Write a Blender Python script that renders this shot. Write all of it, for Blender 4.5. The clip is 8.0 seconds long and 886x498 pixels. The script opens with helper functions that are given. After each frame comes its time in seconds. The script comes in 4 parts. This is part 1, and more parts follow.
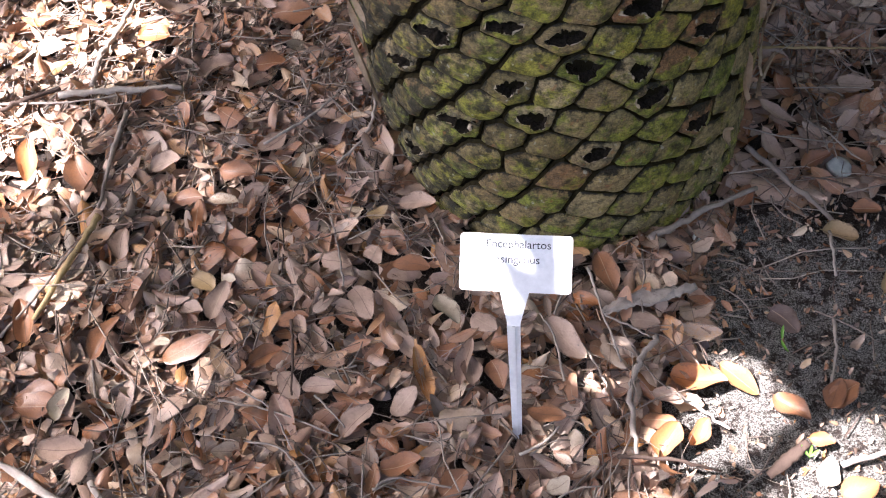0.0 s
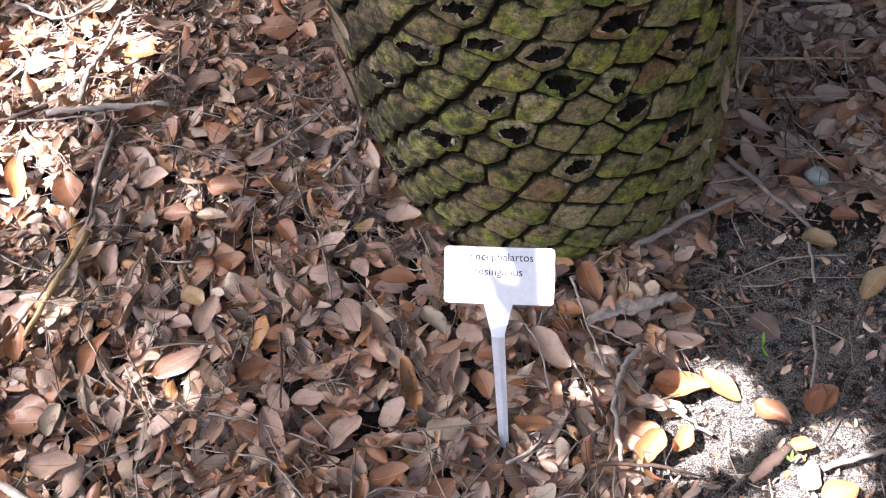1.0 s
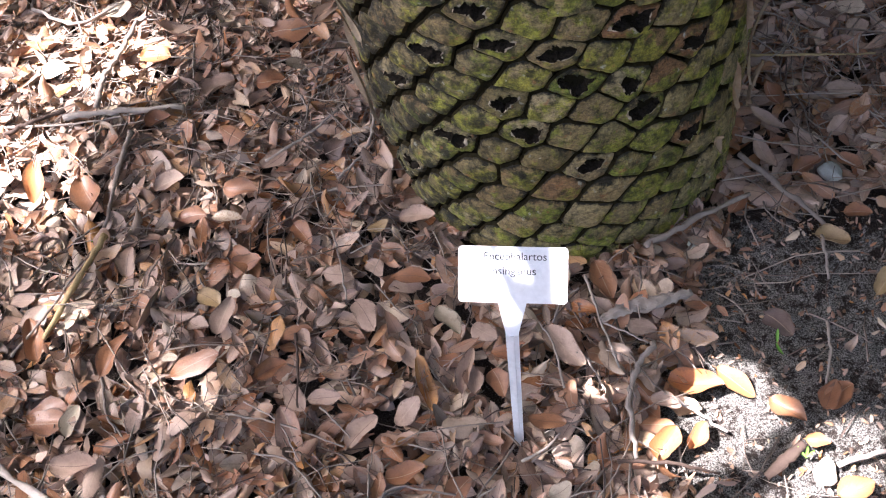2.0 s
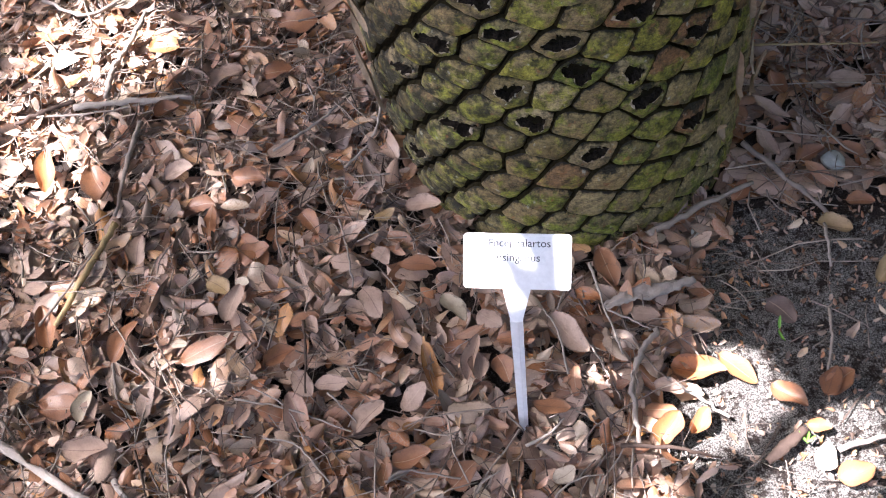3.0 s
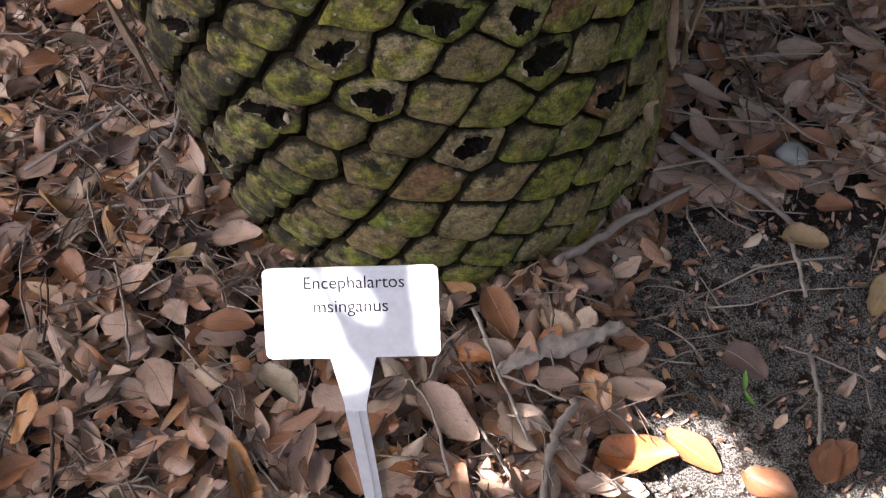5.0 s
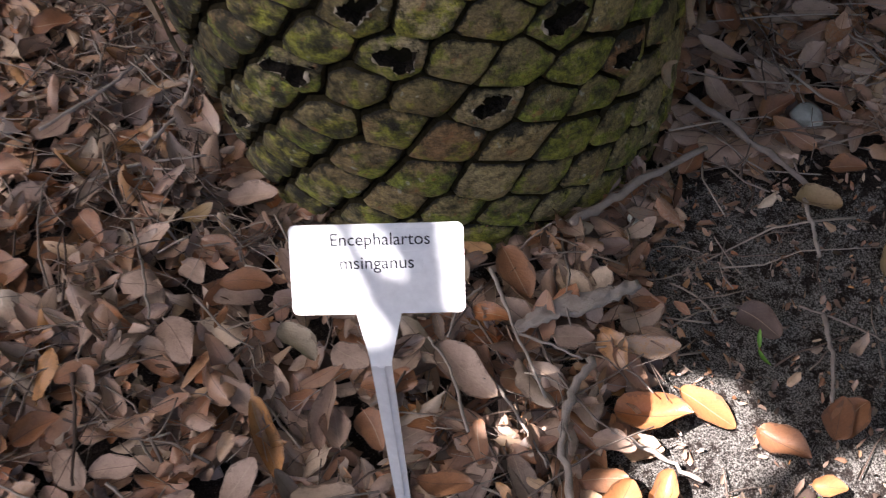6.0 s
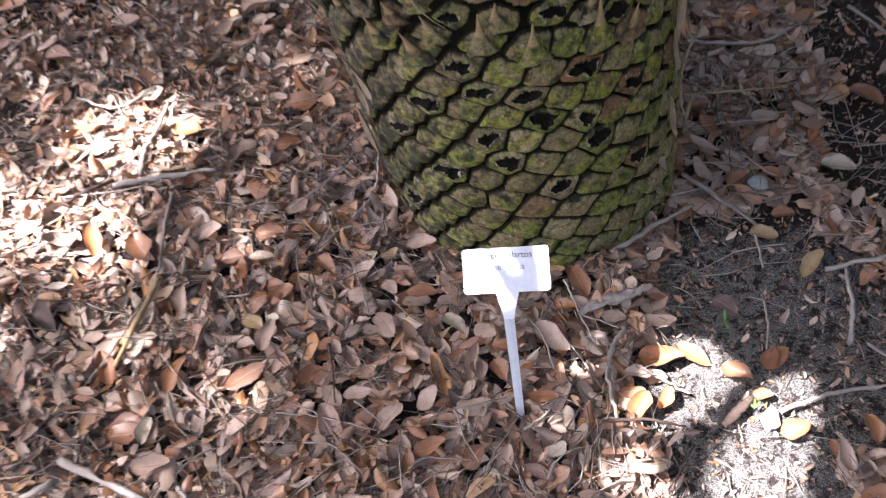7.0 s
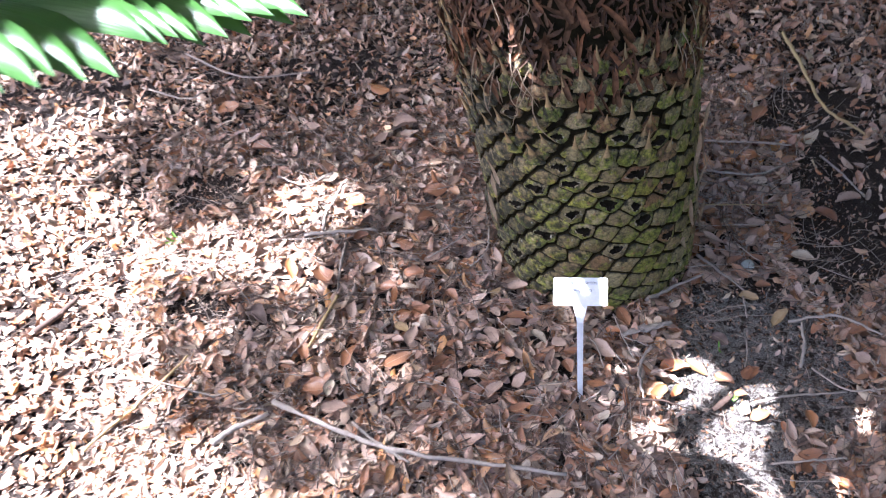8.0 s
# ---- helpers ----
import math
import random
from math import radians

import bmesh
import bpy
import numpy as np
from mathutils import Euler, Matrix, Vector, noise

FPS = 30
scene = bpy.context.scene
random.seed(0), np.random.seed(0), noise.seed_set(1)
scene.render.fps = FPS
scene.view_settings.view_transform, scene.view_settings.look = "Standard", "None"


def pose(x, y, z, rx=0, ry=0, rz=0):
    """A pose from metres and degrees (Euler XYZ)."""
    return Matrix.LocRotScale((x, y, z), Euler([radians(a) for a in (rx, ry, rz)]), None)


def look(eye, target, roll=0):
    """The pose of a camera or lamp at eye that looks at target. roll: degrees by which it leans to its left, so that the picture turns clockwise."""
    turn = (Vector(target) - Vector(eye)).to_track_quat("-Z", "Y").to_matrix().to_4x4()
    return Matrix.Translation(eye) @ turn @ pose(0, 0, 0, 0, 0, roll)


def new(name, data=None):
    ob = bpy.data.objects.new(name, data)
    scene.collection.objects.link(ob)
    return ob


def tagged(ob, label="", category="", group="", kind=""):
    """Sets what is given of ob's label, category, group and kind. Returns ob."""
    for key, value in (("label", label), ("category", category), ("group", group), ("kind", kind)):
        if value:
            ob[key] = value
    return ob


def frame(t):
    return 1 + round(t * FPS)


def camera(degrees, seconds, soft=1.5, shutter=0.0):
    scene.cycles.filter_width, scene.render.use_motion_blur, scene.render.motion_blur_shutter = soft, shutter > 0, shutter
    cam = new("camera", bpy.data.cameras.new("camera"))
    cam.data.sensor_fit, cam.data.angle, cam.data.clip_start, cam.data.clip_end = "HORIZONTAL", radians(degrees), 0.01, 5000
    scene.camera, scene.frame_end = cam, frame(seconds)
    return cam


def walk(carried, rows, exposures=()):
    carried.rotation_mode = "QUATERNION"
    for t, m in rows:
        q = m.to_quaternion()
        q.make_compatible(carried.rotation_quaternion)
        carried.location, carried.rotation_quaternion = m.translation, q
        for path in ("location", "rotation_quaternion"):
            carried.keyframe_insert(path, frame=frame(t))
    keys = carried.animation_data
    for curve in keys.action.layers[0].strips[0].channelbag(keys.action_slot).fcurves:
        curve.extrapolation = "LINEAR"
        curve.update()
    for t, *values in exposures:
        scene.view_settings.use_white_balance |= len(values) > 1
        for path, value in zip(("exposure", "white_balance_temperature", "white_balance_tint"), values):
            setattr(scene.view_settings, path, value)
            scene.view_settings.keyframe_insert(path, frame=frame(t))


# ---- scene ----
cam = camera(50.1, 8.0, soft=1.1, shutter=0.25)
PATH = [
    (0, (0.155, 0.138, 1.121), (0.05, 1.203, -0.569), -11.2),
    (0.5, (0.161, 0.136, 1.126), (0.065, 1.21, -0.558), -11.2),
    (1, (0.163, 0.134, 1.14), (0.08, 1.209, -0.545), -10.9),
    (1.5, (0.163, 0.135, 1.142), (0.069, 1.215, -0.538), -11.8),
    (3, (0.166, 0.117, 1.156), (0.036, 1.181, -0.533), -13.6),
    (3.5, (0.176, 0.117, 1.149), (0.067, 1.185, -0.538), -12.7),
    (4, (0.218, 0.19, 1.034), (0.154, 1.278, -0.643), -11.7),
    (4.5, (0.225, 0.283, 0.891), (0.244, 1.413, -0.759), -9.5),
    (4.7, (0.221, 0.314, 0.838), (0.279, 1.452, -0.806), -7.9),
    (5.8, (0.199, 0.324, 0.786), (0.322, 1.377, -0.91), -4.7),
    (6, (0.194, 0.316, 0.808), (0.285, 1.376, -0.886), -6.1),
    (6.5, (0.184, 0.201, 0.99), (0.19, 1.3, -0.681), -9.9),
    (7, (0.128, -0.094, 1.326), (0.082, 1.11, -0.271), -13.6),
    (7.5, (0.044, -0.357, 1.581), (-0.014, 0.957, 0.075), -11.1),
    (8, (-0.046, -0.752, 1.831), (-0.11, 0.67, 0.426), -8.9),
]
walk(cam, [(t, look(eye, target, roll)) for t, eye, target, roll in PATH], exposures=[(t, stops, warm, 17) for t, stops, warm in ((0, 3.05, 6150), (3.5, 3.05, 6000), (4.5, 3.0, 6550), (5.8, 2.25, 6500), (6.5, 2.55, 6250), (7.0, 3.05, 5950), (8.0, 3.2, 5550))])

# ---- daylight: a high sun from the side, blue sky ----
SUN = Vector((-0.52, 0.08, 0.85)).normalized()
world = bpy.data.worlds.new("world")
scene.world = world
world.use_nodes = True
wn = world.node_tree.nodes
sky = wn.new("ShaderNodeTexSky")
sky.sky_type = "NISHITA"
sky.sun_disc = False
sky.air_density, sky.dust_density, sky.ozone_density = 0.8, 4.0, 0.3
sky.sun_elevation = math.asin(SUN.z)
sky.sun_rotation = math.atan2(SUN.x, SUN.y)
world.node_tree.links.new(sky.outputs[0], wn["Background"].inputs[0])
wn["Background"].inputs[1].default_value = 0.052
sun_data = bpy.data.lights.new("sun", "SUN")
sun_data.energy, sun_data.angle, sun_data.color = 5.0, radians(0.53), (1.0, 0.955, 0.945)
sun = new("sun", sun_data)
sun.matrix_world = look(SUN * 20, (0, 0, 0))

RNG = np.random.default_rng(7)


# ---- materials ----
class Nodes:
    """A short way to write a node material."""

    def __init__(self, name):
        self.mat = bpy.data.materials.new(name)
        self.mat.use_nodes = True
        self.tree = self.mat.node_tree
        self.bsdf = self.tree.nodes["Principled BSDF"]
        self.out = self.tree.nodes["Material Output"]

    def add(self, kind, **values):
        node = self.tree.nodes.new(kind)
        for key, value in values.items():
            if key in ("operation", "blend_type", "data_type", "noise_dimensions", "feature", "wave_type", "bands_direction"):
                setattr(node, key, value)
            else:
                node.inputs[key.replace("_", " ")].default_value = value
        return node

    def link(self, a, b):
        self.tree.links.new(a, b)

    def noise(self, scale, detail=4.0, rough=0.6, where="Object"):
        coords = self.add("ShaderNodeTexCoord")
        tex = self.add("ShaderNodeTexNoise", Scale=scale, Detail=detail, Roughness=rough)
        self.link(coords.outputs[where], tex.inputs["Vector"])
        return tex.outputs["Fac"]

    def ramp(self, fac, stops):
        node = self.tree.nodes.new("ShaderNodeValToRGB")
        while len(node.color_ramp.elements) < len(stops):
            node.color_ramp.elements.new(0.5)
        for el, (at, col) in zip(node.color_ramp.elements, stops):
            el.position, el.color = at, (*col, 1) if len(col) == 3 else col
        self.link(fac, node.inputs["Fac"])
        return node.outputs["Color"]

    def mix(self, fac, a, b, blend="MIX"):
        node = self.tree.nodes.new("ShaderNodeMix")
        node.data_type, node.blend_type = "RGBA", blend
        for sock, val in ((node.inputs["Factor"], fac), (node.inputs["A"], a), (node.inputs["B"], b)):
            if isinstance(val, (int, float)):
                sock.default_value = val
            elif isinstance(val, tuple):
                sock.default_value = (*val, 1)
            else:
                self.link(val, sock)
        return node.outputs["Result"]

    def math(self, op, a, b=0.0):
        node = self.tree.nodes.new("ShaderNodeMath")
        node.operation = op
        for sock, val in zip(node.inputs, (a, b)):
            if isinstance(val, (int, float)):
                sock.default_value = val
            else:
                self.link(val, sock)
        return node.outputs[0]

    def bump(self, height, strength=0.5, distance=0.002):
        node = self.add("ShaderNodeBump", Strength=strength, Distance=distance)
        self.link(height, node.inputs["Height"])
        self.link(node.outputs["Normal"], self.bsdf.inputs["Normal"])

    def done(self, color, rough=0.6, spec=0.5):
        if isinstance(color, tuple):
            self.bsdf.inputs["Base Color"].default_value = (*color, 1)
        else:
            self.link(color, self.bsdf.inputs["Base Color"])
        if isinstance(rough, float):
            self.bsdf.inputs["Roughness"].default_value = rough
        else:
            self.link(rough, self.bsdf.inputs["Roughness"])
        self.bsdf.inputs["Specular IOR Level"].default_value = spec
        return self.mat


def leaf_material(name, stops, per_island, gloss=(0.22, 0.5)):
    """Dry leaf: its own tone from the stops, paler midrib, side veins, blotches."""
    n = Nodes(name)
    if per_island:
        own = n.add("ShaderNodeNewGeometry").outputs["Random Per Island"]
    else:
        own = n.add("ShaderNodeObjectInfo").outputs["Random"]
    wash = n.noise(16.0, 3.0, 0.55)
    base = n.ramp(own, stops)
    turned = n.ramp(n.math("FRACT", n.math("ADD", own, 0.37)), stops)
    base = n.mix(n.math("MULTIPLY", n.ramp(wash, [(0.48, (0, 0, 0)), (0.62, (1, 1, 1))]), 0.55), base, turned)
    blot = n.noise(70.0, 5.0, 0.7)
    fine = n.noise(420.0, 3.0, 0.6)
    base = n.mix(n.math("MULTIPLY", n.ramp(blot, [(0.5, (0, 0, 0)), (0.66, (1, 1, 1))]), 0.3), base, (0.085, 0.05, 0.035))
    base = n.mix(0.35, base, n.ramp(fine, [(0.3, (0.55, 0.5, 0.47)), (0.7, (1.0, 0.97, 0.93))]), "MULTIPLY")
    uv = n.add("ShaderNodeUVMap")
    sep = n.add("ShaderNodeSeparateXYZ")
    n.link(uv.outputs[0], sep.inputs[0])
    across = n.math("ABSOLUTE", n.math("SUBTRACT", sep.outputs[0], 0.5))
    rib = n.math("LESS_THAN", across, 0.017)
    veins = n.math("SINE", n.math("MULTIPLY", n.math("ADD", sep.outputs[1], n.math("MULTIPLY", across, -0.7)), 62.0))
    vein_mask = n.math("MULTIPLY", n.math("GREATER_THAN", veins, 0.93), 0.05)
    edge = n.math("MULTIPLY", n.math("GREATER_THAN", n.math("ADD", across, n.math("MULTIPLY", n.math("SUBTRACT", blot, 0.5), 0.5)), 0.44), 0.5)
    base = n.mix(edge, base, (0.10, 0.06, 0.042))
    pale_rib = n.math("GREATER_THAN", n.math("FRACT", n.math("MULTIPLY", own, 9.7)), 0.55)
    base = n.mix(n.math("MULTIPLY", rib, 0.55), base, n.mix(pale_rib, (0.10, 0.055, 0.04), (0.46, 0.35, 0.24)))
    base = n.mix(vein_mask, base, (0.45, 0.36, 0.27))
    n.bump(n.math("ADD", n.math("MULTIPLY", veins, 0.10), n.math("MULTIPLY", n.math("ADD", fine, n.math("MULTIPLY", blot, 3.0)), 1.5)), 0.16, 0.0012)
    rough = n.math("ADD", n.math("MULTIPLY", n.math("FRACT", n.math("MULTIPLY", own, 17.3)), gloss[1] - gloss[0]), gloss[0])
    return n.done(base, rough, 0.5)


TAUPE, GREY, BROWN, RUST, ORANGE, PALE = (0.44, 0.315, 0.225), (0.29, 0.22, 0.17), (0.28, 0.14, 0.07), (0.38, 0.145, 0.045), (0.54, 0.26, 0.08), (0.60, 0.485, 0.35)
MIXED = [(0.0, (0.09, 0.055, 0.042)), (0.09, GREY), (0.18, TAUPE), (0.28, (0.52, 0.375, 0.29)), (0.37, BROWN), (0.47, (0.36, 0.16, 0.075)), (0.56, (0.46, 0.31, 0.225)), (0.64, PALE), (0.7, (0.40, 0.27, 0.21)), (0.78, RUST), (0.86, (0.5, 0.37, 0.29)), (0.94, ORANGE), (1.0, PALE)]
M_LITTER = leaf_material("leaf_litter", MIXED, True)
M_LEAF = leaf_material("dry_leaf", MIXED, False)
M_TAUPE = leaf_material("dry_leaf_taupe", [(0, (0.37, 0.255, 0.19)), (1, (0.45, 0.32, 0.24))], False, (0.5, 0.75))
M_RUST = leaf_material("dry_leaf_rust", [(0, (0.23, 0.10, 0.048)), (1, (0.33, 0.155, 0.075))], False, (0.32, 0.5))
M_ORANGE = leaf_material("dry_leaf_orange", [(0, (0.36, 0.15, 0.055)), (1, (0.43, 0.20, 0.08))], False, (0.3, 0.45))
M_FELT = leaf_material("cataphyll_felt", [(0, (0.035, 0.018, 0.009)), (0.5, (0.09, 0.043, 0.02)), (0.8, (0.19, 0.075, 0.03)), (1, (0.26, 0.16, 0.075))], True, (0.6, 0.85))
M_PALE = leaf_material("dry_leaf_pale", [(0, (0.46, 0.38, 0.28)), (1, (0.54, 0.46, 0.34))], False, (0.5, 0.7))
M_YELLOW = leaf_material("dry_leaf_yellow", [(0, (0.34, 0.23, 0.10)), (1, (0.41, 0.29, 0.15))], False, (0.4, 0.6))
M_DARK = leaf_material("dry_leaf_dark", [(0, (0.12, 0.085, 0.075)), (1, (0.17, 0.12, 0.1))], False, (0.5, 0.7))


def bark_material(name, a, b, per_island=False):
    n = Nodes(name)
    streak = n.noise(90.0, 6.0, 0.7)
    grain = n.noise(600.0, 3.0, 0.6)
    own = n.add("ShaderNodeNewGeometry").outputs["Random Per Island"] if per_island else n.add("ShaderNodeObjectInfo").outputs["Random"]
    base = n.mix(own, a, b)
    base = n.mix(0.6, base, n.ramp(streak, [(0.3, (0.45, 0.42, 0.4)), (0.7, (1, 1, 1))]), "MULTIPLY")
    n.bump(n.math("ADD", streak, grain), 0.5, 0.002)
    return n.done(base, 0.85, 0.25)


M_TWIG = bark_material("twig_bark", (0.29, 0.235, 0.195), (0.45, 0.39, 0.335))
M_TWIG_MANY = bark_material("twig_litter", (0.13, 0.09, 0.07), (0.46, 0.39, 0.32), True)
M_STRAW = bark_material("straw", (0.42, 0.31, 0.15), (0.5, 0.38, 0.2))
M_DARKWOOD = bark_material("dark_wood", (0.075, 0.048, 0.036), (0.11, 0.075, 0.058))


def soil_material():
    """Pale grey sand round a patch beside the trunk, dark humus elsewhere."""
    n = Nodes("dark_sandy_soil")
    big, mid, grain = n.noise(5.0, 5.0, 0.6), n.noise(48.0, 7.0, 0.8), n.noise(560.0, 3.0, 0.8)
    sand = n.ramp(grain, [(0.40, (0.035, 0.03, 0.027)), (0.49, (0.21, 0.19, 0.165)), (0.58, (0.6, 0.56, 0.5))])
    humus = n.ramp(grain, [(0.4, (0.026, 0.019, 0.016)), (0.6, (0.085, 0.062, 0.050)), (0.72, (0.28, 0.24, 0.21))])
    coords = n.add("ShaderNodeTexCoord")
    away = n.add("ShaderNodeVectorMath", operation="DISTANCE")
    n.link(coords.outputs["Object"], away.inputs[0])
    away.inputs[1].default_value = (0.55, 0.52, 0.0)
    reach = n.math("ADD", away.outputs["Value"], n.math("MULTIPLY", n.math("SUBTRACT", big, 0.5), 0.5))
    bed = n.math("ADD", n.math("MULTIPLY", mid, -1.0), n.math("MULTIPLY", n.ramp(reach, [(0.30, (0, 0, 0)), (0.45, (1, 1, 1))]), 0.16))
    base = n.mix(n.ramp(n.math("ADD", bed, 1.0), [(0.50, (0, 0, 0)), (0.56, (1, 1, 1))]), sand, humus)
    n.bump(n.math("ADD", n.math("MULTIPLY", mid, 3.0), grain), 1.0, 0.008)
    return n.done(base, 0.95, 0.2)


M_SOIL = soil_material()


def scale_material(name, hollow=False):
    """Old cycad leaf base: tan scar tissue with moss, algal growth, dark weathering; shade painted in at top, rim and
    left.
    """
    n = Nodes(name)
    info = n.add("ShaderNodeObjectInfo")
    own = info.outputs["Random"]
    where = n.add("ShaderNodeSeparateXYZ")
    n.link(info.outputs["Location"], where.inputs[0])
    left_algae_shade = n.ramp(where.outputs[0], [(0.03, (1, 1, 1)), (0.21, (0, 0, 0))])  # darker leftwards: black algal growth and side shade painted as one
    coords = n.add("ShaderNodeTexCoord")
    shift = n.add("ShaderNodeCombineXYZ")
    n.link(n.math("MULTIPLY", own, 40.0), shift.inputs[0])
    n.link(n.math("MULTIPLY", own, 23.0), shift.inputs[1])
    vec = n.add("ShaderNodeVectorMath", operation="ADD")
    n.link(coords.outputs["Object"], vec.inputs[0])
    n.link(shift.outputs[0], vec.inputs[1])

    def tex(scale, detail=5.0, rough=0.65):
        t = n.add("ShaderNodeTexNoise", Scale=scale, Detail=detail, Roughness=rough)
        n.link(vec.outputs[0], t.inputs["Vector"])
        return t.outputs["Fac"]

    moss, dark, grain, lichen = tex(34.0, 6.0, 0.68), tex(52.0, 6.0, 0.72), tex(330.0, 4.0, 0.7), tex(85.0, 3.0, 0.5)
    # Inside of a broken base: near black, the cavity's shade painted in.
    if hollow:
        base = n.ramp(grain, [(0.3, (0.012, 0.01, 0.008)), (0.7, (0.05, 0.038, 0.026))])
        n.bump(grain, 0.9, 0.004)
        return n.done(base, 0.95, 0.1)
    uv = n.add("ShaderNodeUVMap")
    sep = n.add("ShaderNodeSeparateXYZ")
    n.link(uv.outputs[0], sep.inputs[0])
    fold = n.add("ShaderNodeTexNoise", Scale=1.0, Detail=5.0, Roughness=0.7)
    squeeze = n.add("ShaderNodeVectorMath", operation="MULTIPLY")
    squeeze.inputs[1].default_value = (45.0, 150.0, 45.0)
    n.link(vec.outputs[0], squeeze.inputs[0])
    n.link(squeeze.outputs[0], fold.inputs["Vector"])
    crease = n.math("ABSOLUTE", n.math("SUBTRACT", fold.outputs["Fac"], 0.5))
    tan = n.ramp(own, [(0.0, (0.22, 0.175, 0.07)), (0.3, (0.52, 0.42, 0.23)), (0.5, (0.29, 0.24, 0.10)), (0.7, (0.43, 0.345, 0.16)), (0.9, (0.31, 0.22, 0.105)), (1.0, (0.32, 0.16, 0.07))])
    tan = n.mix(0.5, tan, n.ramp(grain, [(0.3, (0.5, 0.48, 0.42)), (0.7, (1, 1, 1))]), "MULTIPLY")
    green = n.mix(n.math("FRACT", n.math("MULTIPLY", own, 7.7)), n.ramp(dark, [(0.35, (0.50, 0.46, 0.075)), (0.6, (0.16, 0.16, 0.022))]), n.ramp(dark, [(0.35, (0.29, 0.35, 0.05)), (0.6, (0.10, 0.13, 0.016))]))
    flecks = n.ramp(tex(150.0, 5.0, 0.75), [(0.38, (0.45, 0.45, 0.42)), (0.5, (0.92, 0.92, 0.92)), (0.64, (1.35, 1.33, 1.2))])
    tan, green = n.mix(0.8, tan, flecks, "MULTIPLY"), n.mix(0.8, green, flecks, "MULTIPLY")
    low = n.math("MULTIPLY", n.math("SUBTRACT", 0.42, sep.outputs[1]), 0.22)
    share = n.math("MULTIPLY", n.math("SUBTRACT", n.math("FRACT", n.math("MULTIPLY", own, 5.3)), 0.45), 0.16)
    base = n.mix(n.ramp(n.math("ADD", n.math("ADD", moss, low), share), [(0.45, (0, 0, 0)), (0.55, (1, 1, 1))]), tan, green)
    base = n.mix(n.ramp(n.math("ADD", dark, n.math("MULTIPLY", left_algae_shade, 0.15)), [(0.50, (0, 0, 0)), (0.68, (1, 1, 1))]), base, (0.034, 0.033, 0.018))
    base = n.mix(n.math("MULTIPLY", n.ramp(lichen, [(0.66, (0, 0, 0)), (0.72, (1, 1, 1))]), 0.7), base, (0.52, 0.53, 0.42))
    rust = n.math("MULTIPLY", n.ramp(lichen, [(0.28, (1, 1, 1)), (0.36, (0, 0, 0))]), 0.7)
    base = n.mix(rust, base, (0.32, 0.15, 0.06))
    base = n.mix(n.math("MULTIPLY", n.ramp(crease, [(0.0, (1, 1, 1)), (0.035, (0, 0, 0))]), 0.6), base, (0.03, 0.025, 0.014))
    # Black upper part: algal growth, plus painted shade of the base above.
    top_algae_shade = n.math("ADD", sep.outputs[1], n.math("MULTIPLY", n.math("SUBTRACT", moss, 0.5), 1.6))
    top_algae_shade = n.math("ADD", top_algae_shade, n.math("MULTIPLY", n.math("SUBTRACT", n.math("FRACT", n.math("MULTIPLY", own, 13.1)), 0.5), 0.45))
    base = n.mix(n.ramp(top_algae_shade, [(0.86, (0, 0, 0)), (1.0, (1, 1, 1))]), base, n.mix(grain, (0.004, 0.004, 0.002), (0.034, 0.031, 0.017)))
    # Black rim: grime, with the groove's shade put into the colour.
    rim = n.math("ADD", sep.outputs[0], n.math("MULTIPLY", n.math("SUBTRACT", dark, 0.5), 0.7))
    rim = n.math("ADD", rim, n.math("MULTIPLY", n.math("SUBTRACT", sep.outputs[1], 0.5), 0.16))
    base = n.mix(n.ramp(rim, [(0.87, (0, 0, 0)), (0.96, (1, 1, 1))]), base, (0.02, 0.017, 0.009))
    n.bump(n.math("ADD", n.math("ADD", n.math("MULTIPLY", dark, 2.0), grain), n.math("MULTIPLY", crease, 2.0)), 0.75, 0.004)
    return n.done(base, n.math("ADD", 0.26, n.math("MULTIPLY", dark, 0.55)), 0.4)


M_SCALE = scale_material("leaf_base")
M_HOLLOW_SHADE = scale_material("hollow", True)


def plain_noise(name, a, b, scale, rough=0.8, bump=0.4, spec=0.3):
    n = Nodes(name)
    f, g = n.noise(scale, 5.0, 0.65), n.noise(scale * 9, 3.0, 0.6)
    base = n.mix(0.3, n.ramp(f, [(0.3, a), (0.7, b)]), n.ramp(g, [(0.3, (0.6, 0.6, 0.6)), (0.7, (1, 1, 1))]), "MULTIPLY")
    n.bump(n.math("ADD", f, g), bump, 0.002)
    return n.done(base, rough, spec)


M_RIM = plain_noise("broken_rim", (0.22, 0.17, 0.1), (0.62, 0.55, 0.42), 120.0)
# Stem in the gaps: mossy, and near black to carry their shade.
M_CORE = plain_noise("moss_shade_core", (0.008, 0.007, 0.004), (0.028, 0.022, 0.010), 40.0, 0.95, 0.8, 0.1)
# Outer ring of each leaf base: grime and groove shade in one colour.
M_MARGIN = plain_noise("grime_shade_margin", (0.012, 0.010, 0.005), (0.06, 0.048, 0.022), 90.0, 0.95, 0.8, 0.1)
M_SPIKE = plain_noise("dry_spike", (0.22, 0.15, 0.065), (0.42, 0.30, 0.15), 70.0)
M_FIBRE = plain_noise("dry_fibre", (0.26, 0.19, 0.12), (0.42, 0.33, 0.23), 90.0)
M_CATAPHYLL = plain_noise("brown_cataphyll", (0.11, 0.05, 0.025), (0.30, 0.14, 0.065), 60.0)
M_DARK_SCRAP = plain_noise("dark_scrap", (0.05, 0.026, 0.013), (0.15, 0.075, 0.035), 60.0)
